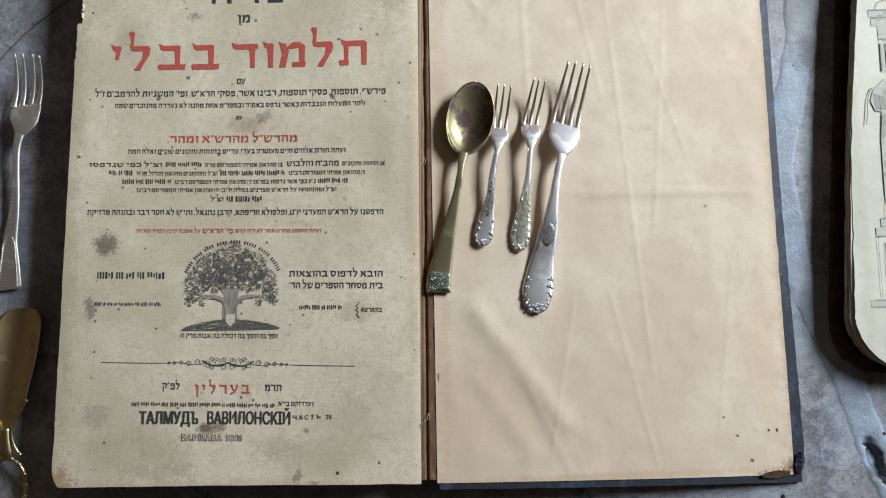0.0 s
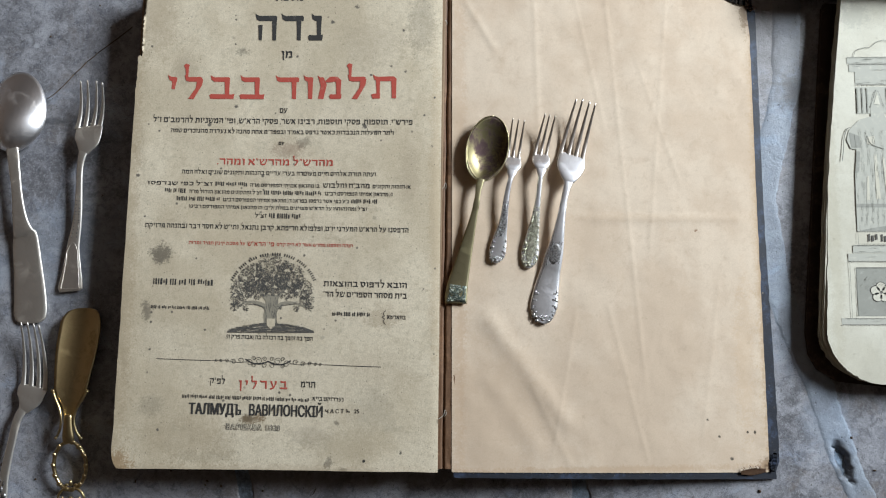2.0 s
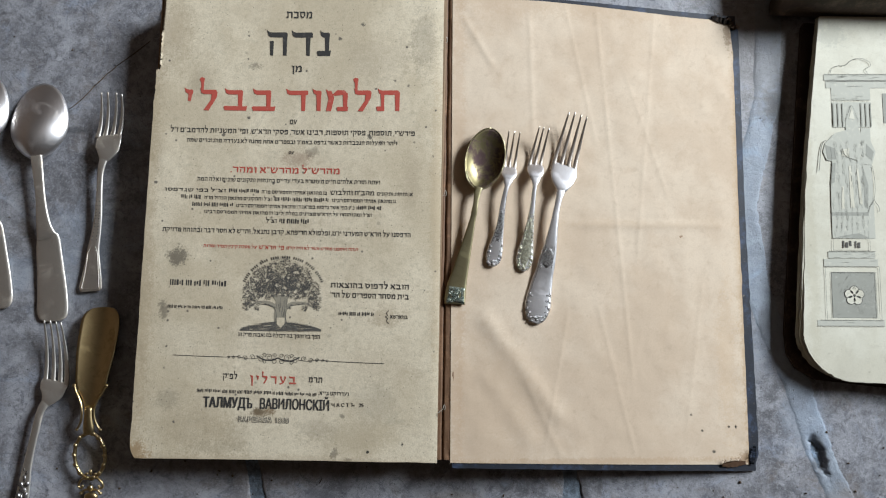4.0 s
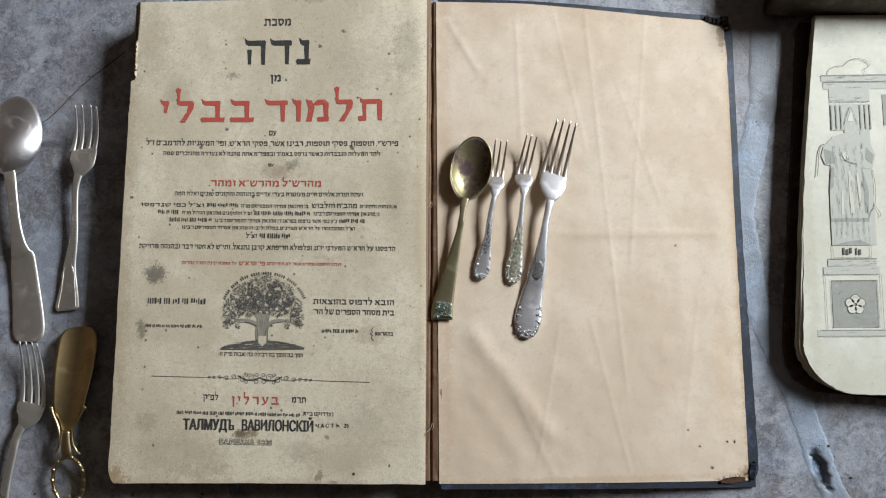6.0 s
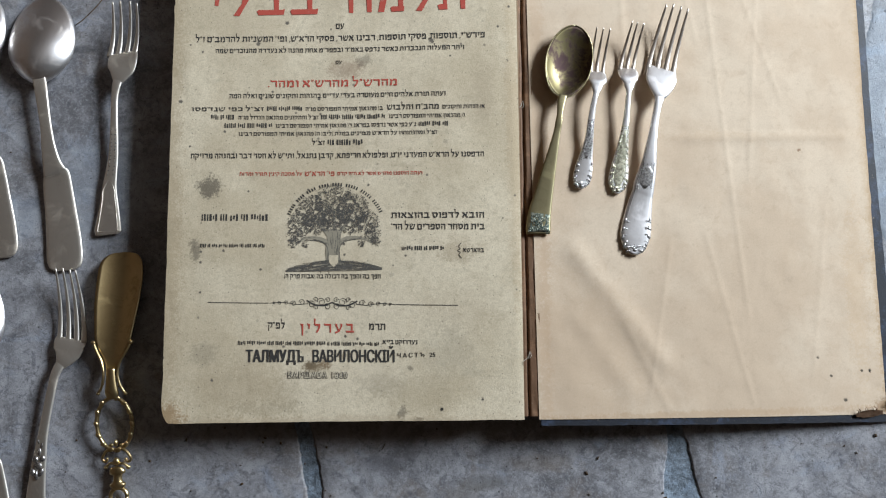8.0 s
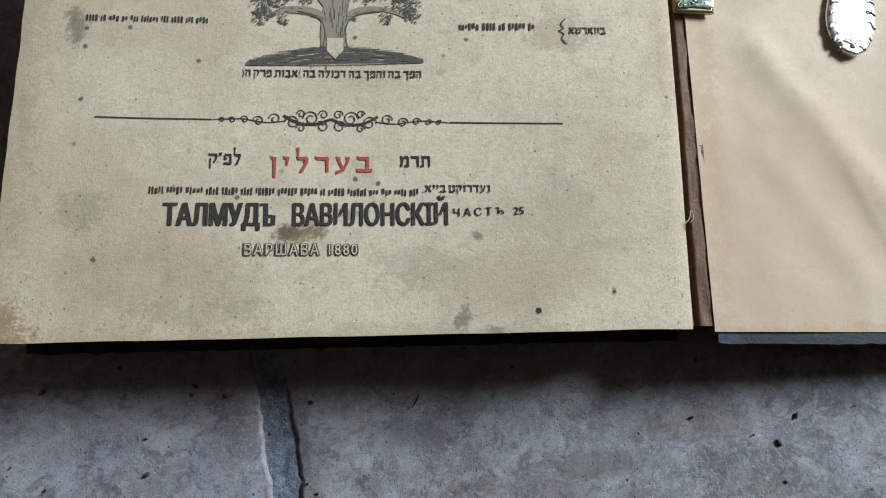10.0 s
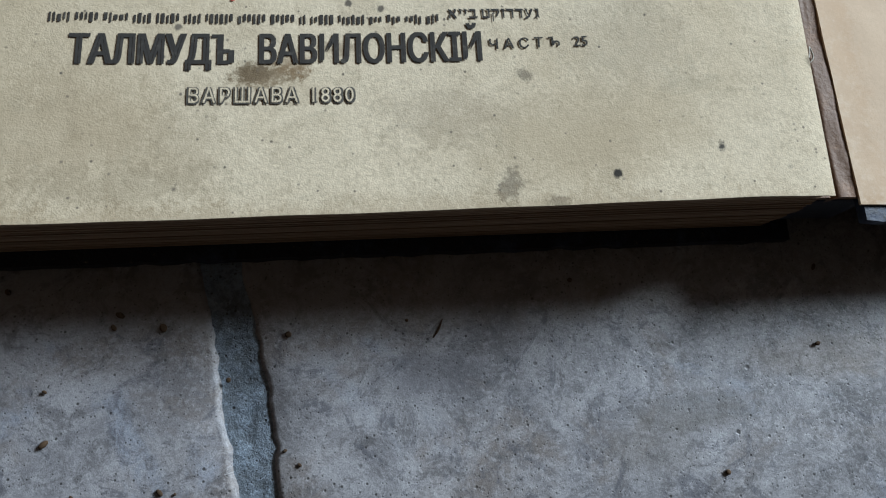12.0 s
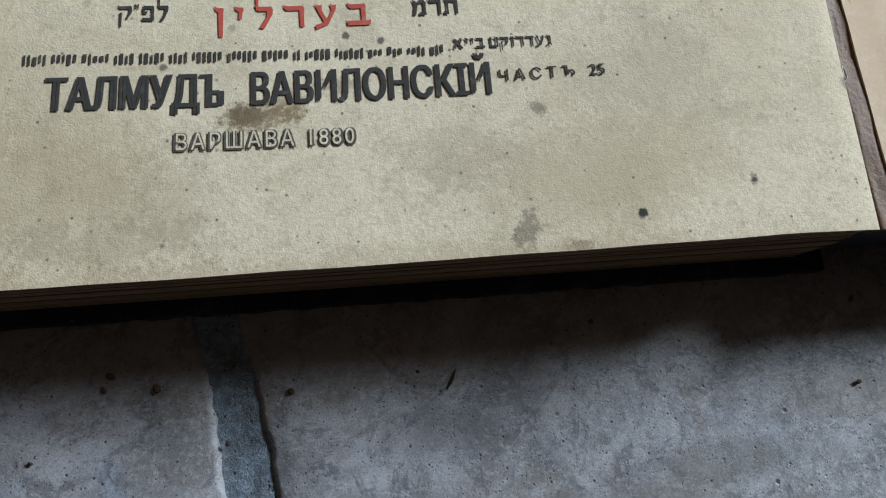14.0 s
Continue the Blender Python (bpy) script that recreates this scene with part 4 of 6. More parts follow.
def square_letters(body, x0, x1, y0, h, slope=-0.024, gap=0.13, space=0.42):
    """A line read from right to left between x0 and x1, its left end standing on y0: a mesh for each letter."""
    at, place = 0.0, []
    for sign in body[::-1]:
        if sign == " ":
            at += space - gap
            continue
        place.append((at, LETTER[sign][1]))
        at += LETTER[sign][0] + gap
    k = (x1 - x0) / (at - gap)
    out = []
    for number, (left, strokes) in enumerate(place):
        bm = bmesh.new()
        for n, pts in enumerate(strokes):
            bm.faces.new([bm.verts.new((x0 + (left + x) * k, y0 + y * h + slope * (left + x) * k, 0.00002 * n + (number % 2) * 0.00001)) for x, y in pts])
        bmesh.ops.recalc_face_normals(bm, faces=bm.faces[:])
        for f in bm.faces:
            f.normal_update()
            if f.normal.z < 0:
                f.normal_flip()
        out.append(bm)
    return out


def joined(pieces):
    whole = bmesh.new()
    for bm in pieces:
        mesh = bpy.data.meshes.new("piece")
        bm.to_mesh(mesh)
        bm.free()
        whole.from_mesh(mesh)
        bpy.data.meshes.remove(mesh)
    return whole


def bars(bm, x0, x1, y0, h, rng, slope=-0.024):
    """Writing that stays unread: a small bar for each letter, in words."""
    x, left = x0, rng.randint(2, 6)
    while x < x1 - 0.3 * h:
        w, y = h * rng.uniform(0.16, 0.34), y0 + slope * (x - x0)
        rect(bm, x, y + h * rng.choice((0, 0, 0.25)), min(x + w, x1), y + h * rng.choice((1.0, 1.0, 0.8)))
        left -= 1
        x += w + h * (0.19 if left else 0.50)
        left = left or rng.randint(2, 6)


# lines with letters large enough to tell apart
for body, x0, x1, y0, h, gap, slope, material in (
        ("נדה", -0.1740, -0.1153, 0.2503, 0.0222, 0.16, -0.024, BLACK_INK),
        ("בבלי", -0.2495, -0.1655, 0.1995, 0.0192, 0.20, -0.015, RED_INK), ("תלמוד", -0.1548, -0.0508, 0.1981, 0.0192, 0.14, -0.015, RED_INK),
        ("בערלין", -0.1795, -0.1391, -0.0448, 0.0064, 0.34, -0.017, RED_INK)):
    for piece in square_letters(body, x0, x1, y0, h, slope, gap):
        printed("letter", piece, material, title_page, page_z)
for body, x0, x1, y0, bold in (("ТАЛМУД", -0.2198, -0.1832, -0.0658, 0.05), ("ВАВИЛОНСКІЙ", -0.1699, -0.1095, -0.0666, 0.034)):
    for piece in lettering(body, x0, x1, y0, 0.0090, (bold, 0.012), -0.0155):
        printed("letter", piece, BLACK_INK, title_page, page_z)
bm = bmesh.new()
for n, (x0, y0, x1, y1) in enumerate(((-0.1812, -0.0585, -0.1790, -0.0575), (-0.1796, -0.0666, -0.1779, -0.0575), (-0.1779, -0.0632, -0.1762, -0.0621), (-0.1779, -0.0666, -0.1762, -0.0655), (-0.1766, -0.0663, -0.1750, -0.0624))):
    rect(bm, x0 - 0.0018, y0, x1 - 0.0018, y1)
    for v in list(bm.verts)[-4:]:
        v.co.z = n * 0.00001
printed("letter", bm, BLACK_INK, title_page, page_z)
rng = random.Random(11)
# small lines; None stands for a part that stays unread
for material, line in (
        (BLACK_INK, [("מסכת", -0.1571, -0.1330, 0.2855, 0.0064)]), (BLACK_INK, [("מן", -0.1509, -0.1412, 0.2345, 0.0060)]),
        (BLACK_INK, [("עם", -0.1511, -0.1446, 0.1860, 0.0042)]),
        (BLACK_INK, [("פירש״י, תוספות, פסקי תוספות, רבינו אשר, פסקי הרא״ש, ופי׳ המשניות להרמב״ם ז״ל", -0.2600, -0.0375, 0.1791, 0.0042)]),
        (BLACK_INK, [("ויתר המעלות הנכבדות כאשר נדפס באמ״ד ובפפד״מ אחת מהנה לא נעדרה מהנזכרים שמה", -0.2446, -0.0532, 0.1700, 0.0033)]),
        (BLACK_INK, [("עם", -0.1514, -0.1467, 0.1585, 0.0025)]),
        (RED_INK, [("מהרש״ל מהרש״א ומהר.", -0.2037, -0.1043, 0.1420, 0.0052)]),
        (BLACK_INK, [("ועתה תורת אלהים חיים מעוטרה בעדי עדיים בהגהות ותקונים שונים ואלה המה", -0.2335, -0.0679, 0.1342, 0.0033)]),
        (BLACK_INK, [("זצ״ל כפי שנדפסו", -0.2626, -0.2070, 0.1249, 0.0029), (None, -0.2045, -0.1770, 0.1235, 0.0036), ("ב) מהגאון אמיתי המפורסם מו״ה", -0.1750, -0.1155, 0.1226, 0.0029), ("מהב״ח והלבוש", -0.1125, -0.0730, 0.1212, 0.0038), ("א) הגהות ותקונים", -0.0705, -0.0388, 0.1203, 0.0029)]),
        (BLACK_INK, [(None, -0.2474, -0.2288, 0.1179, 0.0038), ("זצ״ל והתקונים מהגאון הגדול מו״ה", -0.2265, -0.1650, 0.1174, 0.0029), (None, -0.1630, -0.1130, 0.1158, 0.0036), ("ג) מהגאון אמיתי המפורסם רבינו", -0.1110, -0.0536, 0.1147, 0.0029)]),
        (BLACK_INK, [(None, -0.2371, -0.2000, 0.1112, 0.0036), ("נ״ע כפי אשר נדפסו בפראג ד) מהגאון אמיתי המפורסם רבינו", -0.1978, -0.0905, 0.1103, 0.0029), (None, -0.0885, -0.0652, 0.1077, 0.0036)]),
        (BLACK_INK, [("זצ״ל ומהגהותיו על הרא״ש מצוינים במלת (ליב) ה) מהגאון אמיתי המפורסם רבינו", -0.2263, -0.0748, 0.1048, 0.0028)]),
        (BLACK_INK, [("זצ״ל", -0.1702, -0.1602, 0.0963, 0.0032), (None, -0.1580, -0.1285, 0.0957, 0.0042)]),
        (BLACK_INK, [("הדפסנו על הרא״ש המעדני יו״ט, ופלפולא חריפתא, קרבן נתנאל, ותי״ש לא חסר דבר ובהגהה מדויקת", -0.2631, -0.0402, 0.0883, 0.0037)]),
        (RED_INK, [("על מסכת קינין תמיד ומדות", -0.2255, -0.1775, 0.0741, 0.0025), ("פי׳ הרא״ש", -0.1757, -0.1530, 0.0725, 0.0034), ("ועתה הוספנו מחדש אשר לא היה קדם", -0.1508, -0.0864, 0.0724, 0.0025)]),
        (BLACK_INK, [("הובא לדפוס בהוצאות", -0.1104, -0.0411, 0.0388, 0.0042)]), (BLACK_INK, [("בית מסחר הספרים של הר׳", -0.1103, -0.0412, 0.0302, 0.0042)]),
        (BLACK_INK, [(None, -0.2540, -0.2024, 0.0403, 0.0050)]), (BLACK_INK, [(None, -0.2551, -0.2049, 0.0202, 0.0028)]),
        (BLACK_INK, [(None, -0.1027, -0.0692, 0.0146, 0.0032)]), (BLACK_INK, [("בווארשא", -0.0574, -0.0421, 0.0120, 0.0030)]),
        (BLACK_INK, [("הפך בה והפך בה דכולה בה (אבות פרק ה)", -0.1913, -0.1187, -0.0043, 0.0031)]),
        (BLACK_INK, [("תרמ", -0.1279, -0.1157, -0.0436, 0.0046)]), (BLACK_INK, [("לפ״ק", -0.2036, -0.1908, -0.0414, 0.0046)]),
        (BLACK_INK, [(None, -0.2260, -0.1200, -0.0531, 0.0030), ("געדרוקט בייא", -0.1180, -0.0921, -0.0542, 0.0030)])):
    pieces = []
    for body, x0, x1, y0, h in line:
        if body:
            pieces += square_letters(body, x0, x1, y0, h)
        else:
            bm = bmesh.new()
            bars(bm, x0, x1, y0, h, rng)
            pieces.append(bm)
    tagged(printed("printed_line", joined(pieces), material, title_page, page_z), kind="stuff")
tagged(printed("printed_line", joined(lettering("Ч А С Т Ъ   25", -0.1070, -0.0794, -0.0642, 0.0032, (0.02, 0.0), 0.01)), BLACK_INK, title_page, page_z), kind="stuff")
tagged(printed("printed_line", joined(lettering("ВАРШАВА 1880", -0.1886, -0.1447, -0.0781, 0.0046, (0.085, 0.05), -0.017, 1.25)), GREY_INK, title_page, page_z), kind="stuff")
tagged(printed("hollow_lettering", joined(lettering("ВАРШАВА 1880", -0.1884, -0.1449, -0.0779, 0.0044, (0.0, 0.0), -0.017, 1.25)), TITLE_PAPER, title_page, page_z, 0.0004), kind="stuff")
bm = bmesh.new()
stroke(bm, [(-0.0585, 0.0190), (-0.0605, 0.0165), (-0.0595, 0.0145), (-0.0615, 0.0135), (-0.0595, 0.0120), (-0.0605, 0.0100), (-0.0585, 0.0075)], 0.0005)
printed("printed_bracket", bm, BLACK_INK, title_page, page_z)

# the engraved tree
bm = bmesh.new()
TX, TY = -0.1540, 0.0055
stroke(bm, [(TX, TY - 0.002), (TX - 0.0008, TY + 0.008), (TX - 0.0002, TY + 0.016), (TX + 0.001, TY + 0.026)], 0.0105)
for pts, w in (([(TX - 0.002, TY + 0.014), (TX - 0.010, TY + 0.019), (TX - 0.020, TY + 0.020), (TX - 0.029, TY + 0.016)], 0.0040),
               ([(TX + 0.002, TY + 0.014), (TX + 0.010, TY + 0.019), (TX + 0.021, TY + 0.019), (TX + 0.030, TY + 0.015)], 0.0040),
               ([(TX - 0.001, TY + 0.018), (TX - 0.009, TY + 0.028), (TX - 0.017, TY + 0.035)], 0.0034), ([(TX + 0.001, TY + 0.018), (TX + 0.009, TY + 0.029), (TX + 0.018, TY + 0.036)], 0.0034),
               ([(TX, TY + 0.02), (TX + 0.001, TY + 0.032), (TX - 0.002, TY + 0.045)], 0.0030),
               ([(TX - 0.003, TY + 0.003), (TX - 0.009, TY - 0.0015), (TX - 0.016, TY - 0.003)], 0.0030), ([(TX + 0.003, TY + 0.003), (TX + 0.009, TY - 0.0015), (TX + 0.015, TY - 0.003)], 0.0030)):
    stroke(bm, pts, w, 5, True)
printed("engraved_trunk", bm, BARK_INK, title_page, page_z, 0.00024)
rng = random.Random(6)
bm = bmesh.new()
for i in range(70):
    u, y = rng.uniform(-1, 1), TY + rng.uniform(-0.002, 0.020)
    x = TX + u * 0.0046
    if rng.random() < 0.55 + 0.45 * u:
        stroke(bm, [(x, y), (x + 0.0003 * u, y + 0.002), (x + 0.0008 * u, y + 0.0045)], 0.00026, 2)
for s in (-1, 1):
    for i in range(26):
        t = rng.random()
        x, y = TX + s * (0.004 + 0.024 * t), TY + 0.0150 + 0.0048 * math.sin(2.4 * t) + rng.uniform(-0.0014, 0.0010)
        stroke(bm, [(x, y), (x + s * 0.0018, y + 0.0004)], 0.00026, 2)
    stroke(bm, [(TX + s * 0.0072, TY - 0.0015), (TX + s * 0.0048, TY + 0.004), (TX + s * 0.0046, TY + 0.012), (TX + s * 0.009, TY + 0.0168), (TX + s * 0.021, TY + 0.0186)], 0.00045)
for n, v in enumerate(bm.verts):
    v.co.z = (n % 7) * 0.000003
printed("engraved_bark", bm, GREY_INK, title_page, page_z, 0.00027)
rng = random.Random(2)
bm = bmesh.new()
CLUMPS = [(0, 0.044, 0.017), (-0.015, 0.040, 0.013), (0.015, 0.040, 0.013), (-0.025, 0.031, 0.010), (0.025, 0.031, 0.010), (-0.029, 0.022, 0.0065), (0.030, 0.022, 0.0065),
          (-0.031, 0.0165, 0.004), (0.032, 0.0165, 0.004), (-0.013, 0.031, 0.010), (0.012, 0.031, 0.010), (0, 0.034, 0.010), (-0.021, 0.0155, 0.003), (0.021, 0.0150, 0.003)]
for cx, cy, r in CLUMPS:
    for _ in range(int(5200000 * r * r)):
        q, d = rng.uniform(0, 6.283), r * math.sqrt(rng.random()) * rng.uniform(0.9, 1.06)
        x, y, a = TX + cx + d * math.cos(q), TY + cy + d * math.sin(q) * 0.95, rng.uniform(0, 6.283)
        if noise.noise(Vector((x * 300, y * 300, 1))) < -0.32 + 0.12 * math.sin(9 * q):
            continue
        s, c, w = rng.uniform(0.0004, 0.0009), math.cos(a), math.sin(a)
        poly(bm, [(x + s * c, y + s * w), (x - 0.35 * s * w, y + 0.35 * s * c), (x - s * c, y - s * w), (x + 0.35 * s * w, y - 0.35 * s * c)])
printed("engraved_crown", bm, GREY_INK, title_page, page_z, 0.0003)
bm = bmesh.new()
for i in range(320):
    x = TX + rng.uniform(-0.0355, 0.0355)
    top = 0.0075 * (1 - ((x - TX) / 0.037) ** 2)
    y, n = TY - 0.0045 + top * rng.random() ** 0.8, rng.uniform(0.002, 0.006)
    slope = -0.15 * (x - TX) / 0.035
    stroke(bm, [(max(x - n, TX - 0.0362), y - slope * n), (min(x + n, TX + 0.0362), y + slope * n)], 0.00022, 1)
rect(bm, TX - 0.0362, TY - 0.0050, TX + 0.0362, TY - 0.0044)
printed("engraved_ground", bm, GREY_INK, title_page, page_z, 0.0003)
bm = bmesh.new()
poly(bm, [(TX - 0.0034, TY + 0.0065), (TX + 0.0034, TY + 0.0065), (TX + 0.0034, TY + 0.001), (TX, TY - 0.0025), (TX - 0.0034, TY + 0.001)])
printed("engraved_shield", bm, TITLE_PAPER, title_page, page_z, 0.00045)
bm = bmesh.new()
for i in range(44):
    if i in (5, 10, 15, 20, 25, 31, 37):
        continue
    q = radians(158 - i * 136 / 43)
    c, s = math.cos(q), math.sin(q)
    mx, my = TX + 0.001 + 0.0375 * c, TY + 0.0255 + 0.0345 * s
    poly(bm, [(mx + u * -s * 0.00050 + v * c * 0.0012, my + u * c * 0.00050 + v * s * 0.0012) for u, v in ((1, -1), (1, 1), (-1, 1), (-1, -1))])
printed("unread_arched_line", bm, BLACK_INK, title_page, page_z)

# the ornamental rule
bm = bmesh.new()
RY = -0.0240
for x0, x1 in ((-0.249, -0.203), (-0.108, -0.062)):
    stroke(bm, [(x0, RY), ((x0 + x1) / 2, RY - 0.0001), (x1, RY)], 0.00055)
for sgn in (-1, 1):
    for cx, cy, r, turns in ((0.008, 0.0012, 0.0032, 1.4), (0.0155, -0.0006, 0.0030, 1.3), (0.0225, 0.0008, 0.0024, 1.2), (0.029, -0.0002, 0.0022, 1.3), (0.0345, 0.0003, 0.0017, 1.2), (0.0395, 0.0, 0.0014, 1.2), (0.0435, 0, 0.0011, 1.2), (0.012, 0.0030, 0.0018, 1.2), (0.012, -0.0030, 0.0018, 1.2), (0.0035, -0.0022, 0.0026, 1.4), (0.003, 0.0028, 0.0020, 1.2)):
        stroke(bm, [(-0.1555 + sgn * (cx + r * (1 - 0.7 * i / 14) * math.cos(turns * 6.283 * i / 14)), RY + cy + r * (1 - 0.7 * i / 14) * math.sin(turns * 6.283 * i / 14)) for i in range(15)], 0.00042, 2)
    stroke(bm, [(-0.1555 + sgn * 0.019, RY + 0.0022), (-0.1555 + sgn * 0.013, RY - 0.0008), (-0.1555 + sgn * 0.006, RY - 0.0012), (-0.1555, RY + 0.001)], 0.0011, 4)
    stroke(bm, [(-0.1555 + sgn * 0.047, RY), (-0.1555 + sgn * 0.036, RY + 0.0006), (-0.1555 + sgn * 0.026, RY - 0.0008), (-0.1555 + sgn * 0.018, RY)], 0.0004, 4)
for v in bm.verts:
    v.co.y -= 0.030 * (v.co.x + 0.1555)
printed("ornamental_rule", bm, BLACK_INK, title_page, page_z)


# ---- cutlery ----
def on_floor(x, y):
    return 0.0006


def rises(rows, base, profile, thick):
    """Adds height and thickness to rows of x, y, width; profile: heights at even steps."""
    out = []
    for i, (x, y, w) in enumerate(rows):
        t = i / (len(rows) - 1) * (len(profile) - 1)
        k = min(int(t), len(profile) - 2)
        h = profile[k] + (profile[k + 1] - profile[k]) * (t - k)
        out.append((x, y, base(x, y) + h, w, thick))
    return out


def fork(name, label, handle, roots, tips, base, profile, material, relief=None, thick=0.0022, group=""):
    """handle: rows from its end up to the head; roots and tips of the tines."""
    cx, cy = handle[0][:2]
    ob = thing(name, (cx, cy, base(cx, cy)), label, "fork", group)
    rows = rises(handle, base, profile, thick)
    split = next(i for i in range(len(rows) - 1, 0, -1) if rows[i][3] < 0.0095) + 1
    bm = bmesh.new()
    x, y, z, w, t = rows[split]
    loft(bm, [*rows[:split], (x, y, z - 0.0003, w * 0.6, t * 0.5)], 14, 5)
    part("handle", bm, material, ob)
    bm = bmesh.new()
    head = [(x, y, z, w, t * (1 - 0.10 * i)) for i, (x, y, z, w, t) in enumerate(rows[split - 1:])]
    x, y, z, w, t = head[0]
    head[0] = (x, y, z - 0.0002, w * 0.75, t * 0.6)
    x, y, z, w, t = head[-1]
    head.append((x + 0.35 * (x - head[-2][0]), y + 0.0012, z - 0.0006, w * 0.93, 0.0007))
    loft(bm, head, 20, 6, 0.8)
    part("head", bm, material, ob)
    top = rows[-1][2]
    wide = math.dist(roots[0], roots[-1]) / (len(roots) - 1) * 0.66
    for (xa, ya), (xb, yb) in zip(roots, tips):
        bm = bmesh.new()
        dx, dy = xb - xa, yb - ya
        rows_t = [(xa - 0.12 * dx, ya - 0.12 * dy, top, wide * 1.15, 0.0017)]
        for t, lift in ((0.05, -0.0004), (0.25, 0.0002), (0.5, 0.0026), (0.75, 0.0065), (1.0, 0.0115)):
            rows_t.append((xa + t * dx, ya + t * dy, top + lift, wide * (1 - 0.68 * t), 0.0017 - 0.0010 * t))
        loft(bm, rows_t, 10, 4, 0.8)
        part("tine", bm, TINE_SILVER if material is SILVER else material, ob, "tine, on silver forks coloured darker for its dark reflection")
    if relief:
        relief(ob, rows)
    return ob


def scrolls(first, last, beads, material):
    """Raised scroll and bead work along the rim of the handle's end, and a sprig further up."""
    def add(ob, rows):
        bm = bmesh.new()
        fine = curve_through(rows, 8)
        n = len(fine)
        for i in range(int(first * n), int(last * n), 4):
            x, y, z, w, t = fine[i]
            for s in (-1, 1):
                k = 0.75 + 0.3 * math.sin(i * 1.9 + s)
                tube(bm, [(x + s * w * 0.47, y - 0.0011, z + t * 0.12), (x + s * w * 0.42, y, z + t * 0.30 + 0.0003 * k), (x + s * w * (0.34 - 0.05 * k), y + 0.0009 * k, z + t * 0.36), (x + s * w * 0.33, y - 0.0004, z + t * 0.36)], 0.00050 * k + 0.0001, 3, 6)
        for i in range(int(first * n) + 1, int(last * n), 5):
            x, y, z, w, t = fine[i]
            for s in (-1, 1):
                big = (0.00085 + 0.00045 * math.sin(i * 2.3 + 2 * s) ** 2) * min(w / 0.020, 1.0)
                blob(bm, (x + s * w * 0.43, y + 0.0004 * math.sin(i), z + t * 0.30), big, big * 1.9, 0.0006, s * 30)
        x, y, z, w, t = fine[int(first * n) + 3]
        blob(bm, (x, y - 0.0012, z + t * 0.38), 0.0018, 0.0014, 0.0010)
        for q in range(-3, 4):
            tube(bm, [(x, y - 0.0008, z + t * 0.42), (x + q * w * 0.06, y + 0.0012, z + t * 0.46), (x + q * w * 0.10, y + 0.0032 - 0.0005 * abs(q), z + t * 0.36)], 0.0005, 2, 6)
        for s in (-0.40, 0.40):
            tube(bm, [(x + s * w, y, z + t * 0.30) for x, y, z, w, t in fine[int(last * n) - 2:int(0.72 * n):3]], 0.00030, 1, 6)
        for i in range(int(beads[0] * n), int(beads[1] * n)):
            x, y, z, w, t = fine[i]
            for s in (-0.30, -0.1, 0.12, 0.32):
                a = 1.9 * i + 5 * s
                dx, dy = 0.0007 * math.cos(a), 0.0007 * math.sin(a)
                tube(bm, [(x + s * w - dx, y - dy, z + t * 0.36), (x + s * w + 0.4 * dy, y - 0.4 * dx, z + t * 0.44), (x + s * w + dx, y + dy, z + t * 0.36)], 0.00034, 2, 5)
        tagged(part("relief", bm, material, ob, "raised scroll and flower relief, dark in its hollows"), kind="stuff")
        bm = bmesh.new()
        a, b = int(beads[0] * n), int(beads[1] * n)
        loft(bm, [(x, y, z + t * 0.13, w * (0.20 + 0.66 * math.sqrt(max(1 - (2 * i / max(len(fine[a:b:3]) - 1, 1) - 1) ** 2, 0.0))), t * 0.84) for i, (x, y, z, w, t) in enumerate(fine[a:b:3])], 12, 1, 0.75)
        part("relief_ground", bm, material, ob, "blackened hollows of the relief")
    return add


BIG = [(0.0693, 0.0085, 0.0060), (0.0708, 0.0135, 0.0168), (0.0718, 0.0225, 0.0225), (0.0734, 0.0326, 0.0215), (0.0759, 0.0448, 0.0187), (0.0776, 0.0519, 0.0167), (0.0788, 0.0560, 0.0158), (0.0801, 0.0631, 0.0152), (0.0821, 0.0714, 0.0130), (0.0834, 0.0775, 0.0110), (0.0847, 0.0858, 0.0092), (0.0864, 0.0961, 0.0072), (0.0885, 0.1086, 0.0057), (0.0908, 0.1190, 0.0058), (0.0923, 0.1243, 0.0070), (0.0934, 0.1285, 0.0123), (0.0944, 0.1337, 0.0185), (0.0955, 0.1400, 0.0231), (0.0966, 0.1453, 0.0227), (0.0977, 0.1495, 0.0219)]
ARCH = (0.0022, 0.0024, 0.0042, 0.0074, 0.0100, 0.0092, 0.0030)
fork("dinner_fork", "large silver fork with scroll relief handle on the open cover", BIG, [(0.0874, 0.1514), (0.0941, 0.1501), (0.1004, 0.1482), (0.1062, 0.1475)],
     [(0.0997, 0.1957), (0.1052, 0.1959), (0.1108, 0.1939), (0.1157, 0.1920)], board_z, ARCH, SILVER, scrolls(0.03, 0.17, (0.33, 0.47), DARK_RELIEF), 0.0028, "cutlery on the book")
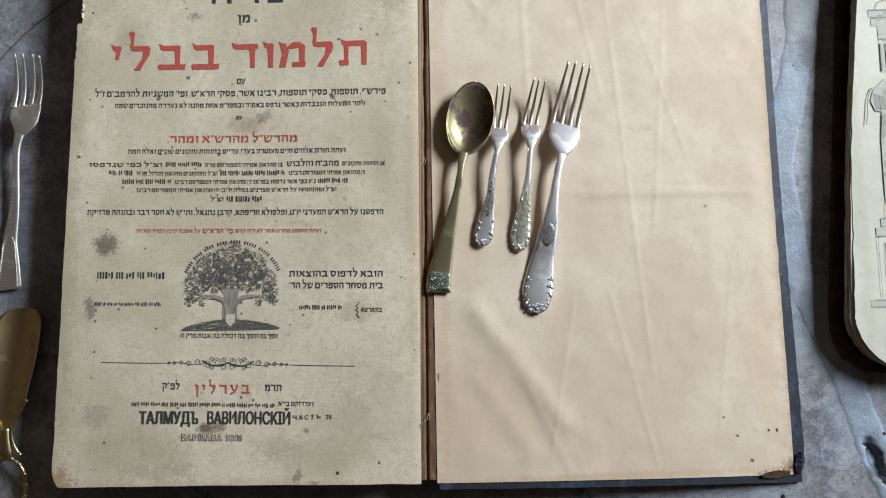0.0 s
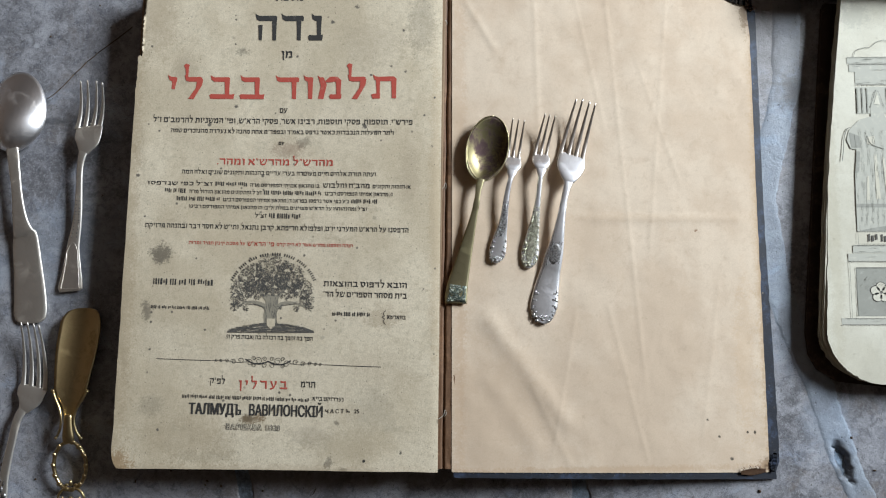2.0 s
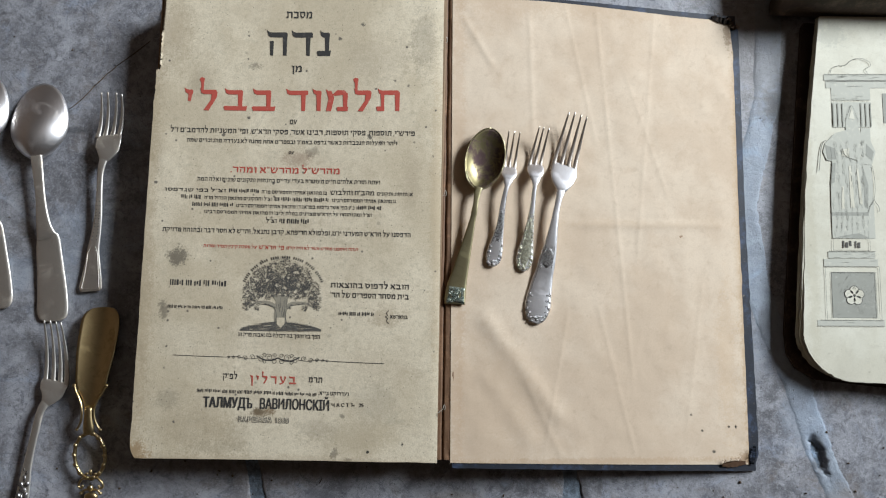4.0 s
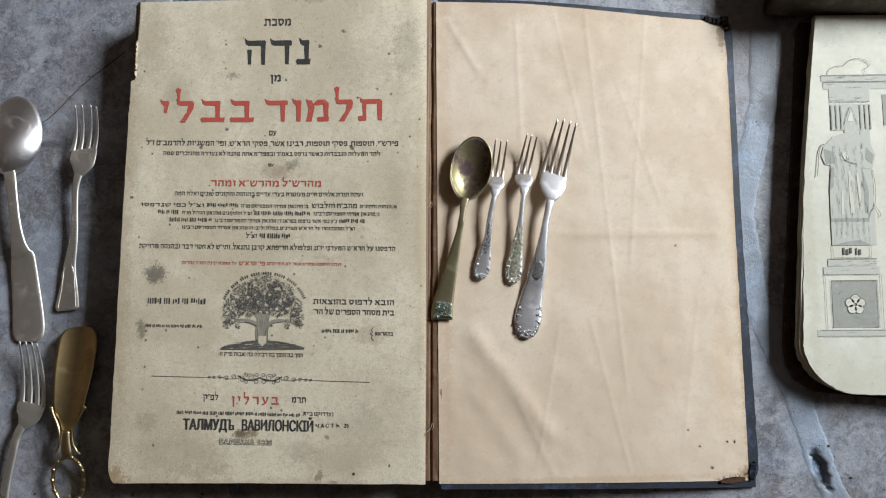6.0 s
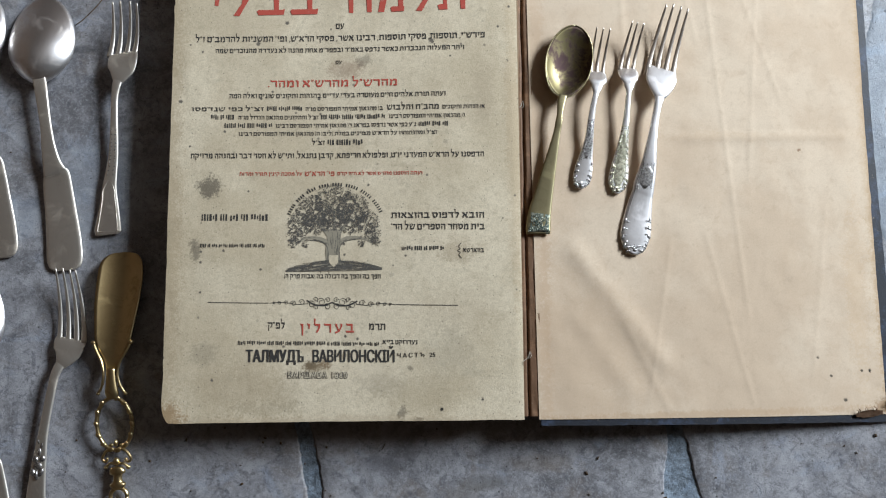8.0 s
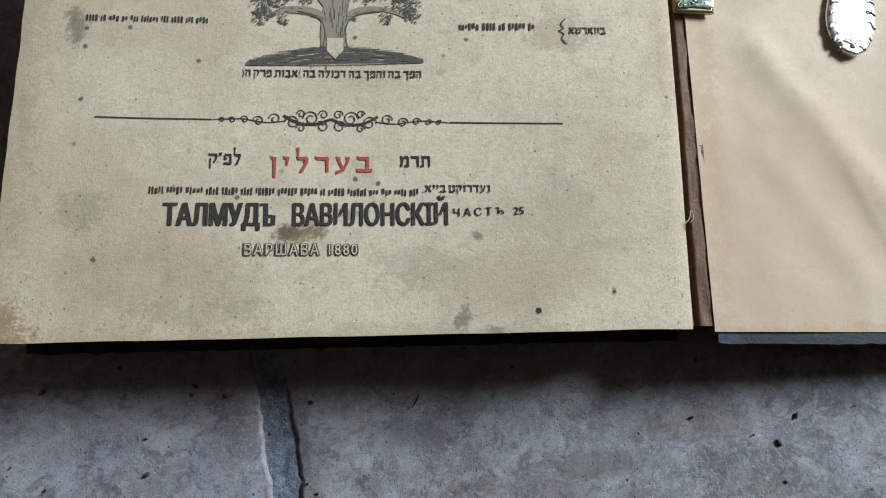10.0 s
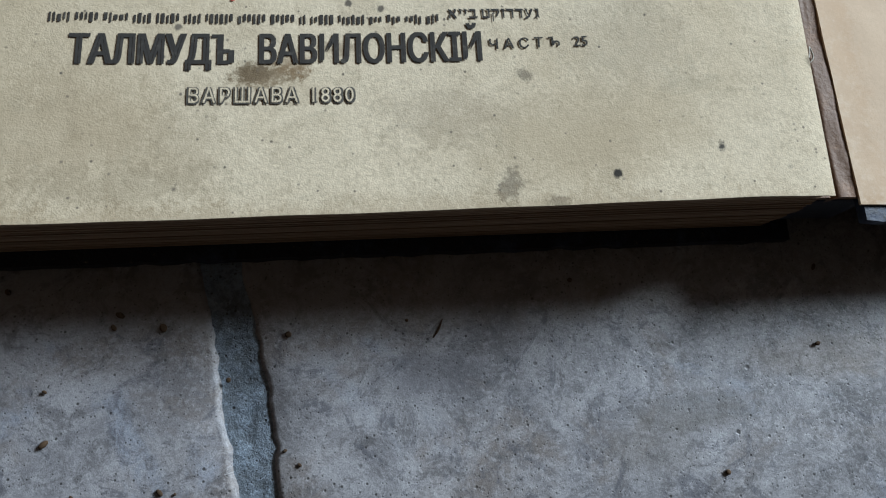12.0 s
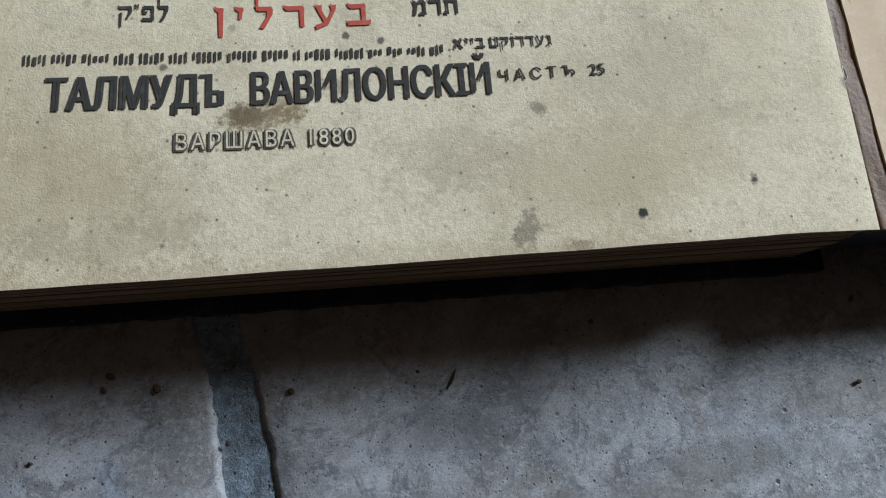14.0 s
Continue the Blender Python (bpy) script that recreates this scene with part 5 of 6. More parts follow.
F1 = [(0.0317, 0.0582, 0.0028), (0.0321, 0.0613, 0.0101), (0.0330, 0.0664, 0.0138), (0.0346, 0.0745, 0.0130), (0.0362, 0.0827, 0.0101), (0.0376, 0.0889, 0.0081), (0.0390, 0.0971, 0.0061), (0.0402, 0.1075, 0.0053), (0.0418, 0.1178, 0.0045), (0.0434, 0.1251, 0.0041), (0.0445, 0.1293, 0.0045), (0.0453, 0.1335, 0.0078), (0.0463, 0.1387, 0.0127), (0.0467, 0.1429, 0.0139), (0.0471, 0.1471, 0.0127)]
fork("dessert_fork", "small silver three-tined fork with ornate handle on the open cover", F1, [(0.0429, 0.1501), (0.0471, 0.1492), (0.0518, 0.1483)],
     [(0.0460, 0.1779), (0.0508, 0.1772), (0.0557, 0.1765)],
     board_z, ARCH, SILVER, scrolls(0.05, 0.24, (0.27, 0.52), DARK_RELIEF), 0.0022, "cutlery on the book")
F2 = [(0.0592, 0.0542, 0.0028), (0.0596, 0.0577, 0.0101), (0.0602, 0.0638, 0.0146), (0.0616, 0.0730, 0.0134), (0.0632, 0.0833, 0.0102), (0.0645, 0.0915, 0.0081), (0.0657, 0.0998, 0.0061), (0.0674, 0.1122, 0.0045), (0.0684, 0.1226, 0.0041), (0.0693, 0.1299, 0.0041), (0.0699, 0.1352, 0.0078), (0.0703, 0.1404, 0.0127), (0.0705, 0.1456, 0.0148), (0.0705, 0.1498, 0.0132)]
fork("dessert_fork", "small silver fork with yellowed ornate handle on the open cover", F2, [(0.0659, 0.1528), (0.0707, 0.1519), (0.0753, 0.1510)],
     [(0.0732, 0.1825), (0.0769, 0.1818), (0.0815, 0.1807)],
     board_z, ARCH, SILVER, scrolls(0.05, 0.50, (0.10, 0.50), YELLOW_RELIEF), 0.0022, "cutlery on the book")


def band(ob, rows):
    fine = curve_through(rows, 6)
    bm = bmesh.new()
    for inset in (0.36,):
        left = [(x - w * inset, y, z + t * 0.47) for x, y, z, w, t in fine[5:24:2]]
        right = [(x + w * inset, y, z + t * 0.47) for x, y, z, w, t in fine[5:24:2]]
        x, y, z, w, t = fine[25]
        tube(bm, [*left, (x, y + 0.002, z + t * 0.45), *right[::-1], left[0]], 0.00032, 3, 6)
    part("border", bm, DULL_SILVER, ob, "raised double border line")
    bm = bmesh.new()
    for i in range(27, 40):
        x, y, z, w, t = fine[i]
        for s in (-0.22, 0.2):
            a = 2.1 * i + 9 * s
            dx, dy = 0.0007 * math.cos(a), 0.0007 * math.sin(a)
            tube(bm, [(x + s * w - dx, y - dy, z + t * 0.40), (x + s * w + 0.4 * dy, y - 0.4 * dx, z + t * 0.50), (x + s * w + dx, y + dy, z + t * 0.40)], 0.0003, 2, 5)
    part("relief", bm, DARK_RELIEF, ob, "small raised sprig")


LF = [(-0.3432, 0.0347, 0.0180), (-0.3434, 0.0378, 0.0221), (-0.3429, 0.0454, 0.0201), (-0.3422, 0.0582, 0.0160), (-0.3417, 0.0736, 0.0119), (-0.3387, 0.0928, 0.0088), (-0.3371, 0.1083, 0.0072), (-0.3364, 0.1292, 0.0057), (-0.3356, 0.1449, 0.0057), (-0.3336, 0.1554, 0.0073), (-0.3315, 0.1620, 0.0146), (-0.3300, 0.1686, 0.0225), (-0.3300, 0.1766, 0.0241), (-0.3304, 0.1819, 0.0236)]
fork("table_fork", "dull silver table fork with lined handle on the stone", LF, [(-0.3410, 0.1844), (-0.3346, 0.1831), (-0.3278, 0.1827), (-0.3211, 0.1841)],
     [(-0.3338, 0.2205), (-0.3276, 0.2210), (-0.3196, 0.2205), (-0.3143, 0.2190)],
     on_floor, (0.0022, 0.0026, 0.0046, 0.0080, 0.0112, 0.0116, 0.0080), DULL_SILVER, band, 0.0024, "cutlery beside the book")


def berries(ob, rows):
    bm = bmesh.new()
    for dx, dy, rx, ry in ((0, 0, 0.0035, 0.0032), (-0.0025, 0.005, 0.0025, 0.0028), (0.0028, 0.0055, 0.0024, 0.0028), (-0.003, -0.005, 0.0022, 0.0035), (0.003, -0.005, 0.0022, 0.0035), (0, -0.007, 0.0016, 0.0040), (0, 0.011, 0.0018, 0.0040), (0.0014, 0.016, 0.0014, 0.0035), (-0.0016, 0.019, 0.0012, 0.0035)):
        blob(bm, (-0.3930 + dx + 0.12 * dy, -0.146 + dy, on_floor(0, 0) + 0.0062), rx, ry, 0.0016, -dx * 9000)
    part("relief", bm, DARK_RELIEF, ob, "raised fruit and leaf relief")


L2 = [(-0.4005, -0.2140, 0.0118), (-0.3988, -0.2026, 0.0193), (-0.3964, -0.1799, 0.0169), (-0.3956, -0.1704, 0.0158), (-0.3945, -0.1590, 0.0138), (-0.3932, -0.1475, 0.0123), (-0.3915, -0.1360, 0.0103), (-0.3898, -0.1245, 0.0083), (-0.3871, -0.1091, 0.0075), (-0.3841, -0.0936, 0.0072), (-0.3809, -0.0781, 0.0072), (-0.3780, -0.0704, 0.0080), (-0.3742, -0.0646, 0.0140), (-0.3717, -0.0587, 0.0220), (-0.3710, -0.0529, 0.0252), (-0.3703, -0.0490, 0.0252)]
fork("table_fork", "dull silver fork with fruit relief on its handle", L2, [(-0.3796, -0.0459), (-0.3725, -0.0470), (-0.3659, -0.0475), (-0.3600, -0.0452)],
     [(-0.3769, 0.0079), (-0.3713, 0.0078), (-0.3657, 0.0067), (-0.3613, 0.0060)],
     on_floor, (0.0022, 0.0034, 0.0050, 0.0068, 0.0078, 0.0066, 0.0044), DULL_SILVER, berries, 0.0024, "cutlery beside the book")


def spoon_bowl(bm, neck, tip, half, height, depth, egg=0.10, tilt=0.0, thick=0.0011, skew=0.45):
    """A spoon's bowl. depth below 0: hollow up; above 0: its back up."""
    n, t = Vector(neck), Vector(tip)
    mid, axis = (n + t) / 2, (t - n)
    long = axis.length / 2
    axis.normalize()
    side = Vector((axis.y, -axis.x))
    layers = []
    for shell in (0, 1):
        rings = []
        for i in range(13):
            r = i / 12
            ring = []
            for k in range(44):
                q = 2 * math.pi * k / 44
                c, s = math.cos(q), math.sin(q)
                p = mid + axis * (long * r * c) + side * (half * r * s * (1 - egg * c) * (1 - 0.25 * max(-c, 0) ** 3))
                z = height + depth * (1 - r ** 2.3) * (1 - skew * c * r) - tilt * r * c - shell * thick * math.copysign(1, 1)
                ring.append(bm.verts.new((p.x, p.y, z)))
                if i == 0:
                    break
            rings.append(ring)
        for k in range(44):
            bm.faces.new((rings[0][0], rings[1][k], rings[1][(k + 1) % 44]))
        for a, b in zip(rings[1:], rings[2:]):
            for k in range(44):
                bm.faces.new((a[k], b[k], b[(k + 1) % 44], a[(k + 1) % 44]))
        layers.append(rings[-1])
    for k in range(44):
        bm.faces.new((layers[0][k], layers[1][k], layers[1][(k + 1) % 44], layers[0][(k + 1) % 44]))
    bmesh.ops.recalc_face_normals(bm, faces=bm.faces[:])


spoon = thing("brass_spoon", (-0.001, 0.028, board_z(0)), "old brass spoon with engraved end lying on the open cover", "spoon", "cutlery on the book")
SP = [(-0.0013, 0.0246, 0.0180), (-0.0010, 0.0316, 0.0184), (0.0005, 0.0416, 0.0169), (0.0034, 0.0537, 0.0141), (0.0073, 0.0700, 0.0109), (0.0112, 0.0863, 0.0077), (0.0145, 0.1007, 0.0053), (0.0157, 0.1069, 0.0053), (0.0167, 0.1131, 0.0045), (0.0180, 0.1214, 0.0057), (0.0196, 0.1280, 0.0066)]
bm = bmesh.new()
rows = rises(SP, board_z, (0.0018, 0.0020, 0.0034, 0.0062, 0.0085, 0.0092, 0.0088), 0.0022)
loft(bm, rows, 14, 5, 0.55)
part("handle", bm, BRASS, spoon)
bm = bmesh.new()
spoon_bowl(bm, (0.0190, 0.1262), (0.0308, 0.1807), 0.0172, board_z(0.02) + 0.0094, -0.0082, 0.02)
part("bowl", bm, BRASS_BOWL, spoon, "stained brass bowl, coloured darker for its dark reflection")
bm = bmesh.new()
ring_of(bm, (0.0249, 0.1535, board_z(0.02) + 0.0092), 0.0279, 0.0172, 0.00045, 77.8, 44)
part("rim", bm, BRASS, spoon)
bm = bmesh.new()
for i in range(34):
    q = random.Random(i)
    x, y = q.uniform(-0.0078, 0.0062), q.uniform(0.0260, 0.0390)
    r = q.uniform(0.0008, 0.0017)
    ring_of(bm, (x + 0.1 * (y - 0.027), y, board_z(x) + 0.0031), r, r * 0.8, 0.0003, q.uniform(0, 90), 10)
loft(bm, [(-0.0012, 0.0262, board_z(0) + 0.0024, 0.0160, 0.0014), (-0.0006, 0.0330, board_z(0) + 0.0024, 0.0162, 0.0014), (0.0003, 0.0400, board_z(0) + 0.0026, 0.0152, 0.0014)], 12, 3, 0.5)
part("engraving", bm, GREEN_RELIEF, spoon, "engraved scroll panel with verdigris")

tablespoon = thing("tablespoon", (-0.373, 0.004, 0.0), "dull silver tablespoon lying with its back up on the stone", "spoon", "cutlery beside the book")
LS = [(-0.3777, 0.0065, 0.0154), (-0.3779, 0.0095, 0.0256), (-0.3785, 0.0171, 0.0298), (-0.3796, 0.0323, 0.0288), (-0.3821, 0.0526, 0.0263), (-0.3846, 0.0732, 0.0243), (-0.3851, 0.0833, 0.0222), (-0.3862, 0.0871, 0.0186), (-0.3880, 0.0949, 0.0145), (-0.3900, 0.1078, 0.0114), (-0.3919, 0.1234, 0.0094), (-0.3946, 0.1417, 0.0099), (-0.3973, 0.1575, 0.0110), (-0.3989, 0.1640, 0.0104)]
bm = bmesh.new()
loft(bm, rises(LS, on_floor, (0.0016, 0.0018, 0.0022, 0.0040, 0.0068, 0.0092, 0.0102, 0.0100), 0.0022), 14, 5, 0.55)
part("handle", bm, DULL_SILVER, tablespoon)
bm = bmesh.new()
spoon_bowl(bm, (-0.4000, 0.1590), (-0.4012, 0.2362), 0.0277, 0.0054, 0.0116, 0.10, 0.0036, 0.0011, 0.80)
part("bowl", bm, BOWL_SILVER, tablespoon, "domed back of a silver spoon bowl")
for dx, dy in ((-0.0532, 0.0113), (-0.0463, -0.2285)):
    copy_thing(tablespoon, pose(-0.373 + dx, 0.004 + dy, 0.0, 0, 0, 1.5))

knife = thing("butter_knife", (-0.325, -0.17, 0.0), "gilded butter knife with openwork scroll handle on the stone", "knife", "cutlery beside the book")
knife.location = (-0.3292, -0.1705, 0.0)
KN = [(0.0208, 0.0010), (0.0196, 0.0090), (0.0165, 0.0137), (0.0100, 0.0170), (-0.0038, 0.0180), (-0.0216, 0.0172), (-0.0412, 0.0148), (-0.0490, 0.0136), (-0.0549, 0.0108), (-0.0627, 0.0068), (-0.0724, 0.0038)]


def knife_part(name, bm, label):
    """The knife rests on its blade's tip and its end ring, and is bowed up between."""
    for v in bm.verts:
        v.co.z += 0.0085 * math.exp(-((v.co.y + 0.065) / 0.055) ** 2)
    part(name, bm, GILT, knife, label)


bm = bmesh.new()
fine = curve_through(KN, 5)
for low in (0.0, 0.0016):
    grid = []
    for y, half in fine:
        mid = -0.3233 + 0.062 * min(y, 0.0) - 0.0008
        grid.append([bm.verts.new((mid + half * u, y, 0.0042 + 0.0056 * (half / 0.018) ** 2 * u * u - low)) for u in np.linspace(-1, 1, 17)])
    for ra, rb in zip(grid, grid[1:]):
        for i in range(16):
            bm.faces.new((ra[i], rb[i], rb[i + 1], ra[i + 1]))
bmesh.ops.remove_doubles(bm, verts=bm.verts[:], dist=0.00001)
edge = [e for e in bm.edges if e.is_boundary]
bmesh.ops.bridge_loops(bm, edges=edge)
bmesh.ops.recalc_face_normals(bm, faces=bm.faces[:])
knife_part("blade", bm, "smooth gilded hollow blade")
bm = bmesh.new()
loft(bm, [(-0.3280, -0.070, 0.0062, 0.0070, 0.004), (-0.3277, -0.080, 0.0065, 0.0082, 0.0045), (-0.3275, -0.089, 0.0065, 0.0105, 0.005), (-0.3272, -0.094, 0.0062, 0.0090, 0.0045)], 12, 5, 0.9)
for s in (-1, 1):
    tube(bm, [(-0.3277 + s * 0.0145, -0.0505, 0.0064), (-0.3277 + s * 0.0120, -0.0565, 0.0066), (-0.3278 + s * 0.0075, -0.0650, 0.0070), (-0.3278 + s * 0.0055, -0.0740, 0.0072), (-0.3276 + s * 0.0070, -0.0830, 0.0070), (-0.3276 + s * 0.0105, -0.0895, 0.0064)], 0.0010)
    blob(bm, (-0.3277 + s * 0.0147, -0.0503, 0.0064), 0.0020, 0.0017, 0.0016)
    blob(bm, (-0.3276 + s * 0.0108, -0.0898, 0.0064), 0.0015, 0.0013, 0.0013)
knife_part("collar", bm, "scrolled gilded collar")
bm = bmesh.new()
ring_of(bm, (-0.3270, -0.1135, 0.0058), 0.0140, 0.0205, 0.0016, 0, 32)
for i in range(14):
    q = 2 * math.pi * i / 14
    blob(bm, (-0.3270 + 0.0141 * math.cos(q), -0.1135 + 0.0205 * math.sin(q), 0.0066), 0.0019, 0.0028, 0.0015, math.degrees(q) + 25)
knife_part("open_ring", bm, "open oval of the gilded handle")
bm = bmesh.new()
blob(bm, (-0.3262, -0.1285, 0.0064), 0.0016, 0.0030, 0.0016)
for s in (-1, 1):
    tube(bm, [(-0.3262, -0.1350, 0.0062), (-0.3262 + s * 0.0050, -0.1330, 0.0066), (-0.3260 + s * 0.0095, -0.1365, 0.0066), (-0.3260 + s * 0.0112, -0.1410, 0.0062), (-0.3260 + s * 0.0085, -0.1430, 0.0062), (-0.3260 + s * 0.0072, -0.1400, 0.0064)], 0.0011)
    tube(bm, [(-0.3258, -0.1450, 0.0062), (-0.3258 + s * 0.0050, -0.1440, 0.0066), (-0.3258 + s * 0.0085, -0.1470, 0.0062)], 0.0011)
    blob(bm, (-0.3258 + s * 0.0088, -0.1472, 0.0062), 0.0018, 0.0016, 0.0015)
    blob(bm, (-0.3260 + s * 0.0040, -0.1300, 0.0060), 0.0018, 0.0014, 0.0013)
blob(bm, (-0.3260, -0.1425, 0.0066), 0.0026, 0.0030, 0.0022)
knife_part("scrollwork", bm, "gilded scrolls with small balls")
bm = bmesh.new()
loft(bm, [(-0.3258, -0.147, 0.006, 0.008, 0.005), (-0.3257, -0.1495, 0.006, 0.0125, 0.0055), (-0.3256, -0.152, 0.006, 0.012, 0.0055), (-0.3255, -0.1535, 0.006, 0.007, 0.005), (-0.3254, -0.158, 0.006, 0.0075, 0.005), (-0.3253, -0.160, 0.006, 0.0125, 0.0055), (-0.3252, -0.1625, 0.006, 0.011, 0.0055), (-0.3251, -0.164, 0.006, 0.006, 0.004)], 12, 4, 0.9)
ring_of(bm, (-0.3250, -0.1700, 0.0050), 0.0066, 0.0066, 0.0016, 0, 24)
knife_part("end_ring", bm, "turned knob and hanging ring")

# ---- the booklet with an engraved title ----
booklet = thing("booklet", (0.31, 0.0, 0.0), "thick worn booklet with curled cream pages and an engraved front", "book")


def booklet_z(x, y):
    return 0.0200 + 0.0 * x * y


def leaf_outline(grow, seed, inset=0.0):
    """The left and lower edges are worn, the lower corner broken away; the rest lies square."""
    pts = []
    for i in range(48):
        t = i / 47
        y = 0.2805 - t * 0.2800
        x = 0.3190 - 0.0400 * t + 0.0105 * t * t - grow + inset * smooth01((t - 0.45) / 0.5) + 0.0007 * wob(seed, y, 70) + 0.0006 * wob(seed + 5, y, 260)
        pts.append((x, y))
    x0 = pts[-1][0]
    corner = curve_through([(x0, 0.0005), (0.2918 - grow + inset, -0.0090), (0.3000 - 0.8 * grow + inset, -0.0225), (0.3120 - 0.5 * grow + 0.5 * inset, -0.0312 - 0.5 * grow), (0.3285, -0.0371 - grow), (0.3559, -0.0384 - grow)], 9)
    for n, p in enumerate(corner[1:], 1):
        jag = 0.0009 * wob(seed, n * 0.05, 9) + 0.0003 * wob(seed + 2, n * 0.05, 40)
        pts.append((p[0] + jag, p[1] + jag))
    pts += [(0.41, -0.043 - grow), (0.490, -0.052 - grow), (0.523, 0.262), (0.39, 0.2795)]
    return [(1.05 * x + 0.0004, 1.05 * y - 0.0014) for x, y in pts]


def curled_leaf(bm, outline, z, number):
    """A leaf, flat inside, with its worn edge curling near the broken corner."""
    cx, cy = 0.43, 0.12
    rings = []
    for step in range(6):
        ring = []
        for x, y in outline:
            away = math.hypot(x - cx, y - cy)
            k = 1 - 0.014 * step / away
            corner = math.exp(-(math.hypot(x - 0.316, y + 0.012) / 0.045) ** 2) + 0.25 * smooth01((0.36 - x) / 0.03)
            lift = (0.0012 * math.sin(1.7 * number + 30 * y) - 0.0007 + 0.0012 * wob(x + number, y, 45)) * corner * (1 - step / 5) ** 2
            ring.append(bm.verts.new((cx + (x - cx) * k, cy + (y - cy) * k, z + min(lift, 0.0007 + 0.0001 * number))))
        rings.append(ring)
    n = len(outline)
    under = [bm.verts.new(v.co - Vector((0, 0, 0.0003))) for v in rings[0]]
    for a, b in zip([under, *rings], rings):
        for i in range(n):
            bm.faces.new((a[i], a[(i + 1) % n], b[(i + 1) % n], b[i]))
    bm.faces.new(rings[-1])
    bmesh.ops.recalc_face_normals(bm, faces=bm.faces[:])


bm = bmesh.new()
for i in range(16):
    z = 0.0032 + 0.00062 * i
    o = [(x + 0.0030 + 0.0006 * (15 - i) + 0.0008 * wob(i, 2, 1.7), y + (0.003 if y < 0.02 else 0)) for x, y in leaf_outline(0, i * 0.3)]
    sheet(bm, o, lambda x, y, z=z: z + 0.0007, 0.0007)
tagged(part("page_block", bm, DARK_EDGES, booklet, "dark brown edges of the page block", False), kind="stuff")
for i in range(9):
    bm = bmesh.new()
    g = 0.0009 * abs(wob(i, 4, 1.3))
    curled_leaf(bm, leaf_outline(g if i < 8 else 0.0, 3.1 * i, (0, 0.0004, 0.001, 0.0003, 0.0016, 0.0008, 0.0022, 0.0012, 0.0030)[i]), booklet_z(0, 0) - 0.0008 * (8 - i), i)
    front = part("page", bm, BOOKLET_PAPER, booklet, smooth=False)
bm = bmesh.new()
sheet(bm, [(0.330, 0.2945), (0.3275, 0.290), (0.2995, 0.000), (0.3010, -0.018), (0.308, -0.031), (0.325, -0.041), (0.52, -0.062), (0.555, 0.272)], lambda x, y: 0.0036, 0.0034)
part("back_cover", bm, LEATHER, booklet, "dark brown cover under the pages", False)

def on_front(name, bm, material, lift):
    for v in bm.verts:
        v.co.x, v.co.y = 1.05 * (v.co.x - 0.0068 + 0.005 * (v.co.y - 0.13)) + 0.0004, 1.05 * (v.co.y * 0.978 - 0.0068) - 0.0014
    return printed(name, bm, material, front, booklet_z, lift)


def shade(name, material, lift, *shapes):
    for pts in shapes:
        bm = bmesh.new()
        if len(pts) == 4 and not isinstance(pts[0], tuple):
            rect(bm, *pts)
        else:
            poly(bm, pts)
        on_front(name, bm, material, lift)


shade("printed_entablature", FAINT_INK, 0.0003, (0.3261, 0.2340, 0.400, 0.2394), (0.3320, 0.2160, 0.3655, 0.2270), (0.3275, 0.2270, 0.400, 0.2335))
shade("printed_pillar", FAINT_INK, 0.0003, (0.3319, 0.1911, 0.3655, 0.2140), (0.3560, 0.0920, 0.3640, 0.1905))
shade("printed_pedestal", FAINT_INK, 0.0003, (0.3235, 0.0745, 0.3630, 0.0806), (0.3195, 0.0675, 0.3650, 0.0740), (0.3121, 0.0161, 0.3680, 0.0212))
shade("pedestal_panel", PALE_INK, 0.0003, (0.3252, 0.0231, 0.3621, 0.0624))
shade("side_panel", PALE_INK, 0.0003, (0.3790, 0.0265, 0.405, 0.0620), (0.3760, 0.195, 0.405, 0.222))
# a robed shape, kept plain
shade("printed_plain_shape", FAINT_INK, 0.0005, [(0.3277, 0.0920), (0.3592, 0.0919), (0.3592, 0.1125), (0.3604, 0.1404), (0.3560, 0.1580), (0.3640, 0.1570), (0.3675, 0.1690), (0.3640, 0.1780), (0.3570, 0.1850), (0.3541, 0.1890), (0.3541, 0.1963), (0.3485, 0.2112), (0.3431, 0.1964), (0.3430, 0.1885), (0.3335, 0.1858), (0.3250, 0.1770), (0.3226, 0.1690), (0.3255, 0.1615), (0.3302, 0.1605), (0.3282, 0.1406), (0.3278, 0.1136)])
shade("printed_fold", PALE_INK, 0.0006, [(0.3250, 0.1750), (0.3330, 0.1720), (0.3340, 0.1620), (0.3262, 0.1622)], [(0.3300, 0.1590), (0.3330, 0.1590), (0.3315, 0.1420), (0.3286, 0.1400)], (0.3282, 0.1120, 0.3590, 0.1150), [(0.3560, 0.1560), (0.3600, 0.1390), (0.3590, 0.1180), (0.3560, 0.1200)], [(0.3600, 0.1760), (0.3660, 0.1690), (0.3640, 0.1610), (0.3590, 0.1660)], [(0.3285, 0.0925), (0.3590, 0.0925), (0.3500, 0.0965), (0.3400, 0.0950)])
shade("printed_pale_fold", BOOKLET_PAPER, 0.0007, [(0.3385, 0.1710), (0.3450, 0.1720), (0.3450, 0.1640), (0.3390, 0.1650)], [(0.3460, 0.1990), (0.3490, 0.2090), (0.3510, 0.1985)], [(0.3440, 0.1560), (0.3462, 0.1560), (0.3475, 0.1190), (0.3440, 0.1190)], [(0.3505, 0.1540), (0.3520, 0.1540), (0.3545, 0.1220), (0.3520, 0.1220)], [(0.3375, 0.1380), (0.3390, 0.1380), (0.3390, 0.1180), (0.3365, 0.1180)])
rng = random.Random(8)
bm = bmesh.new()
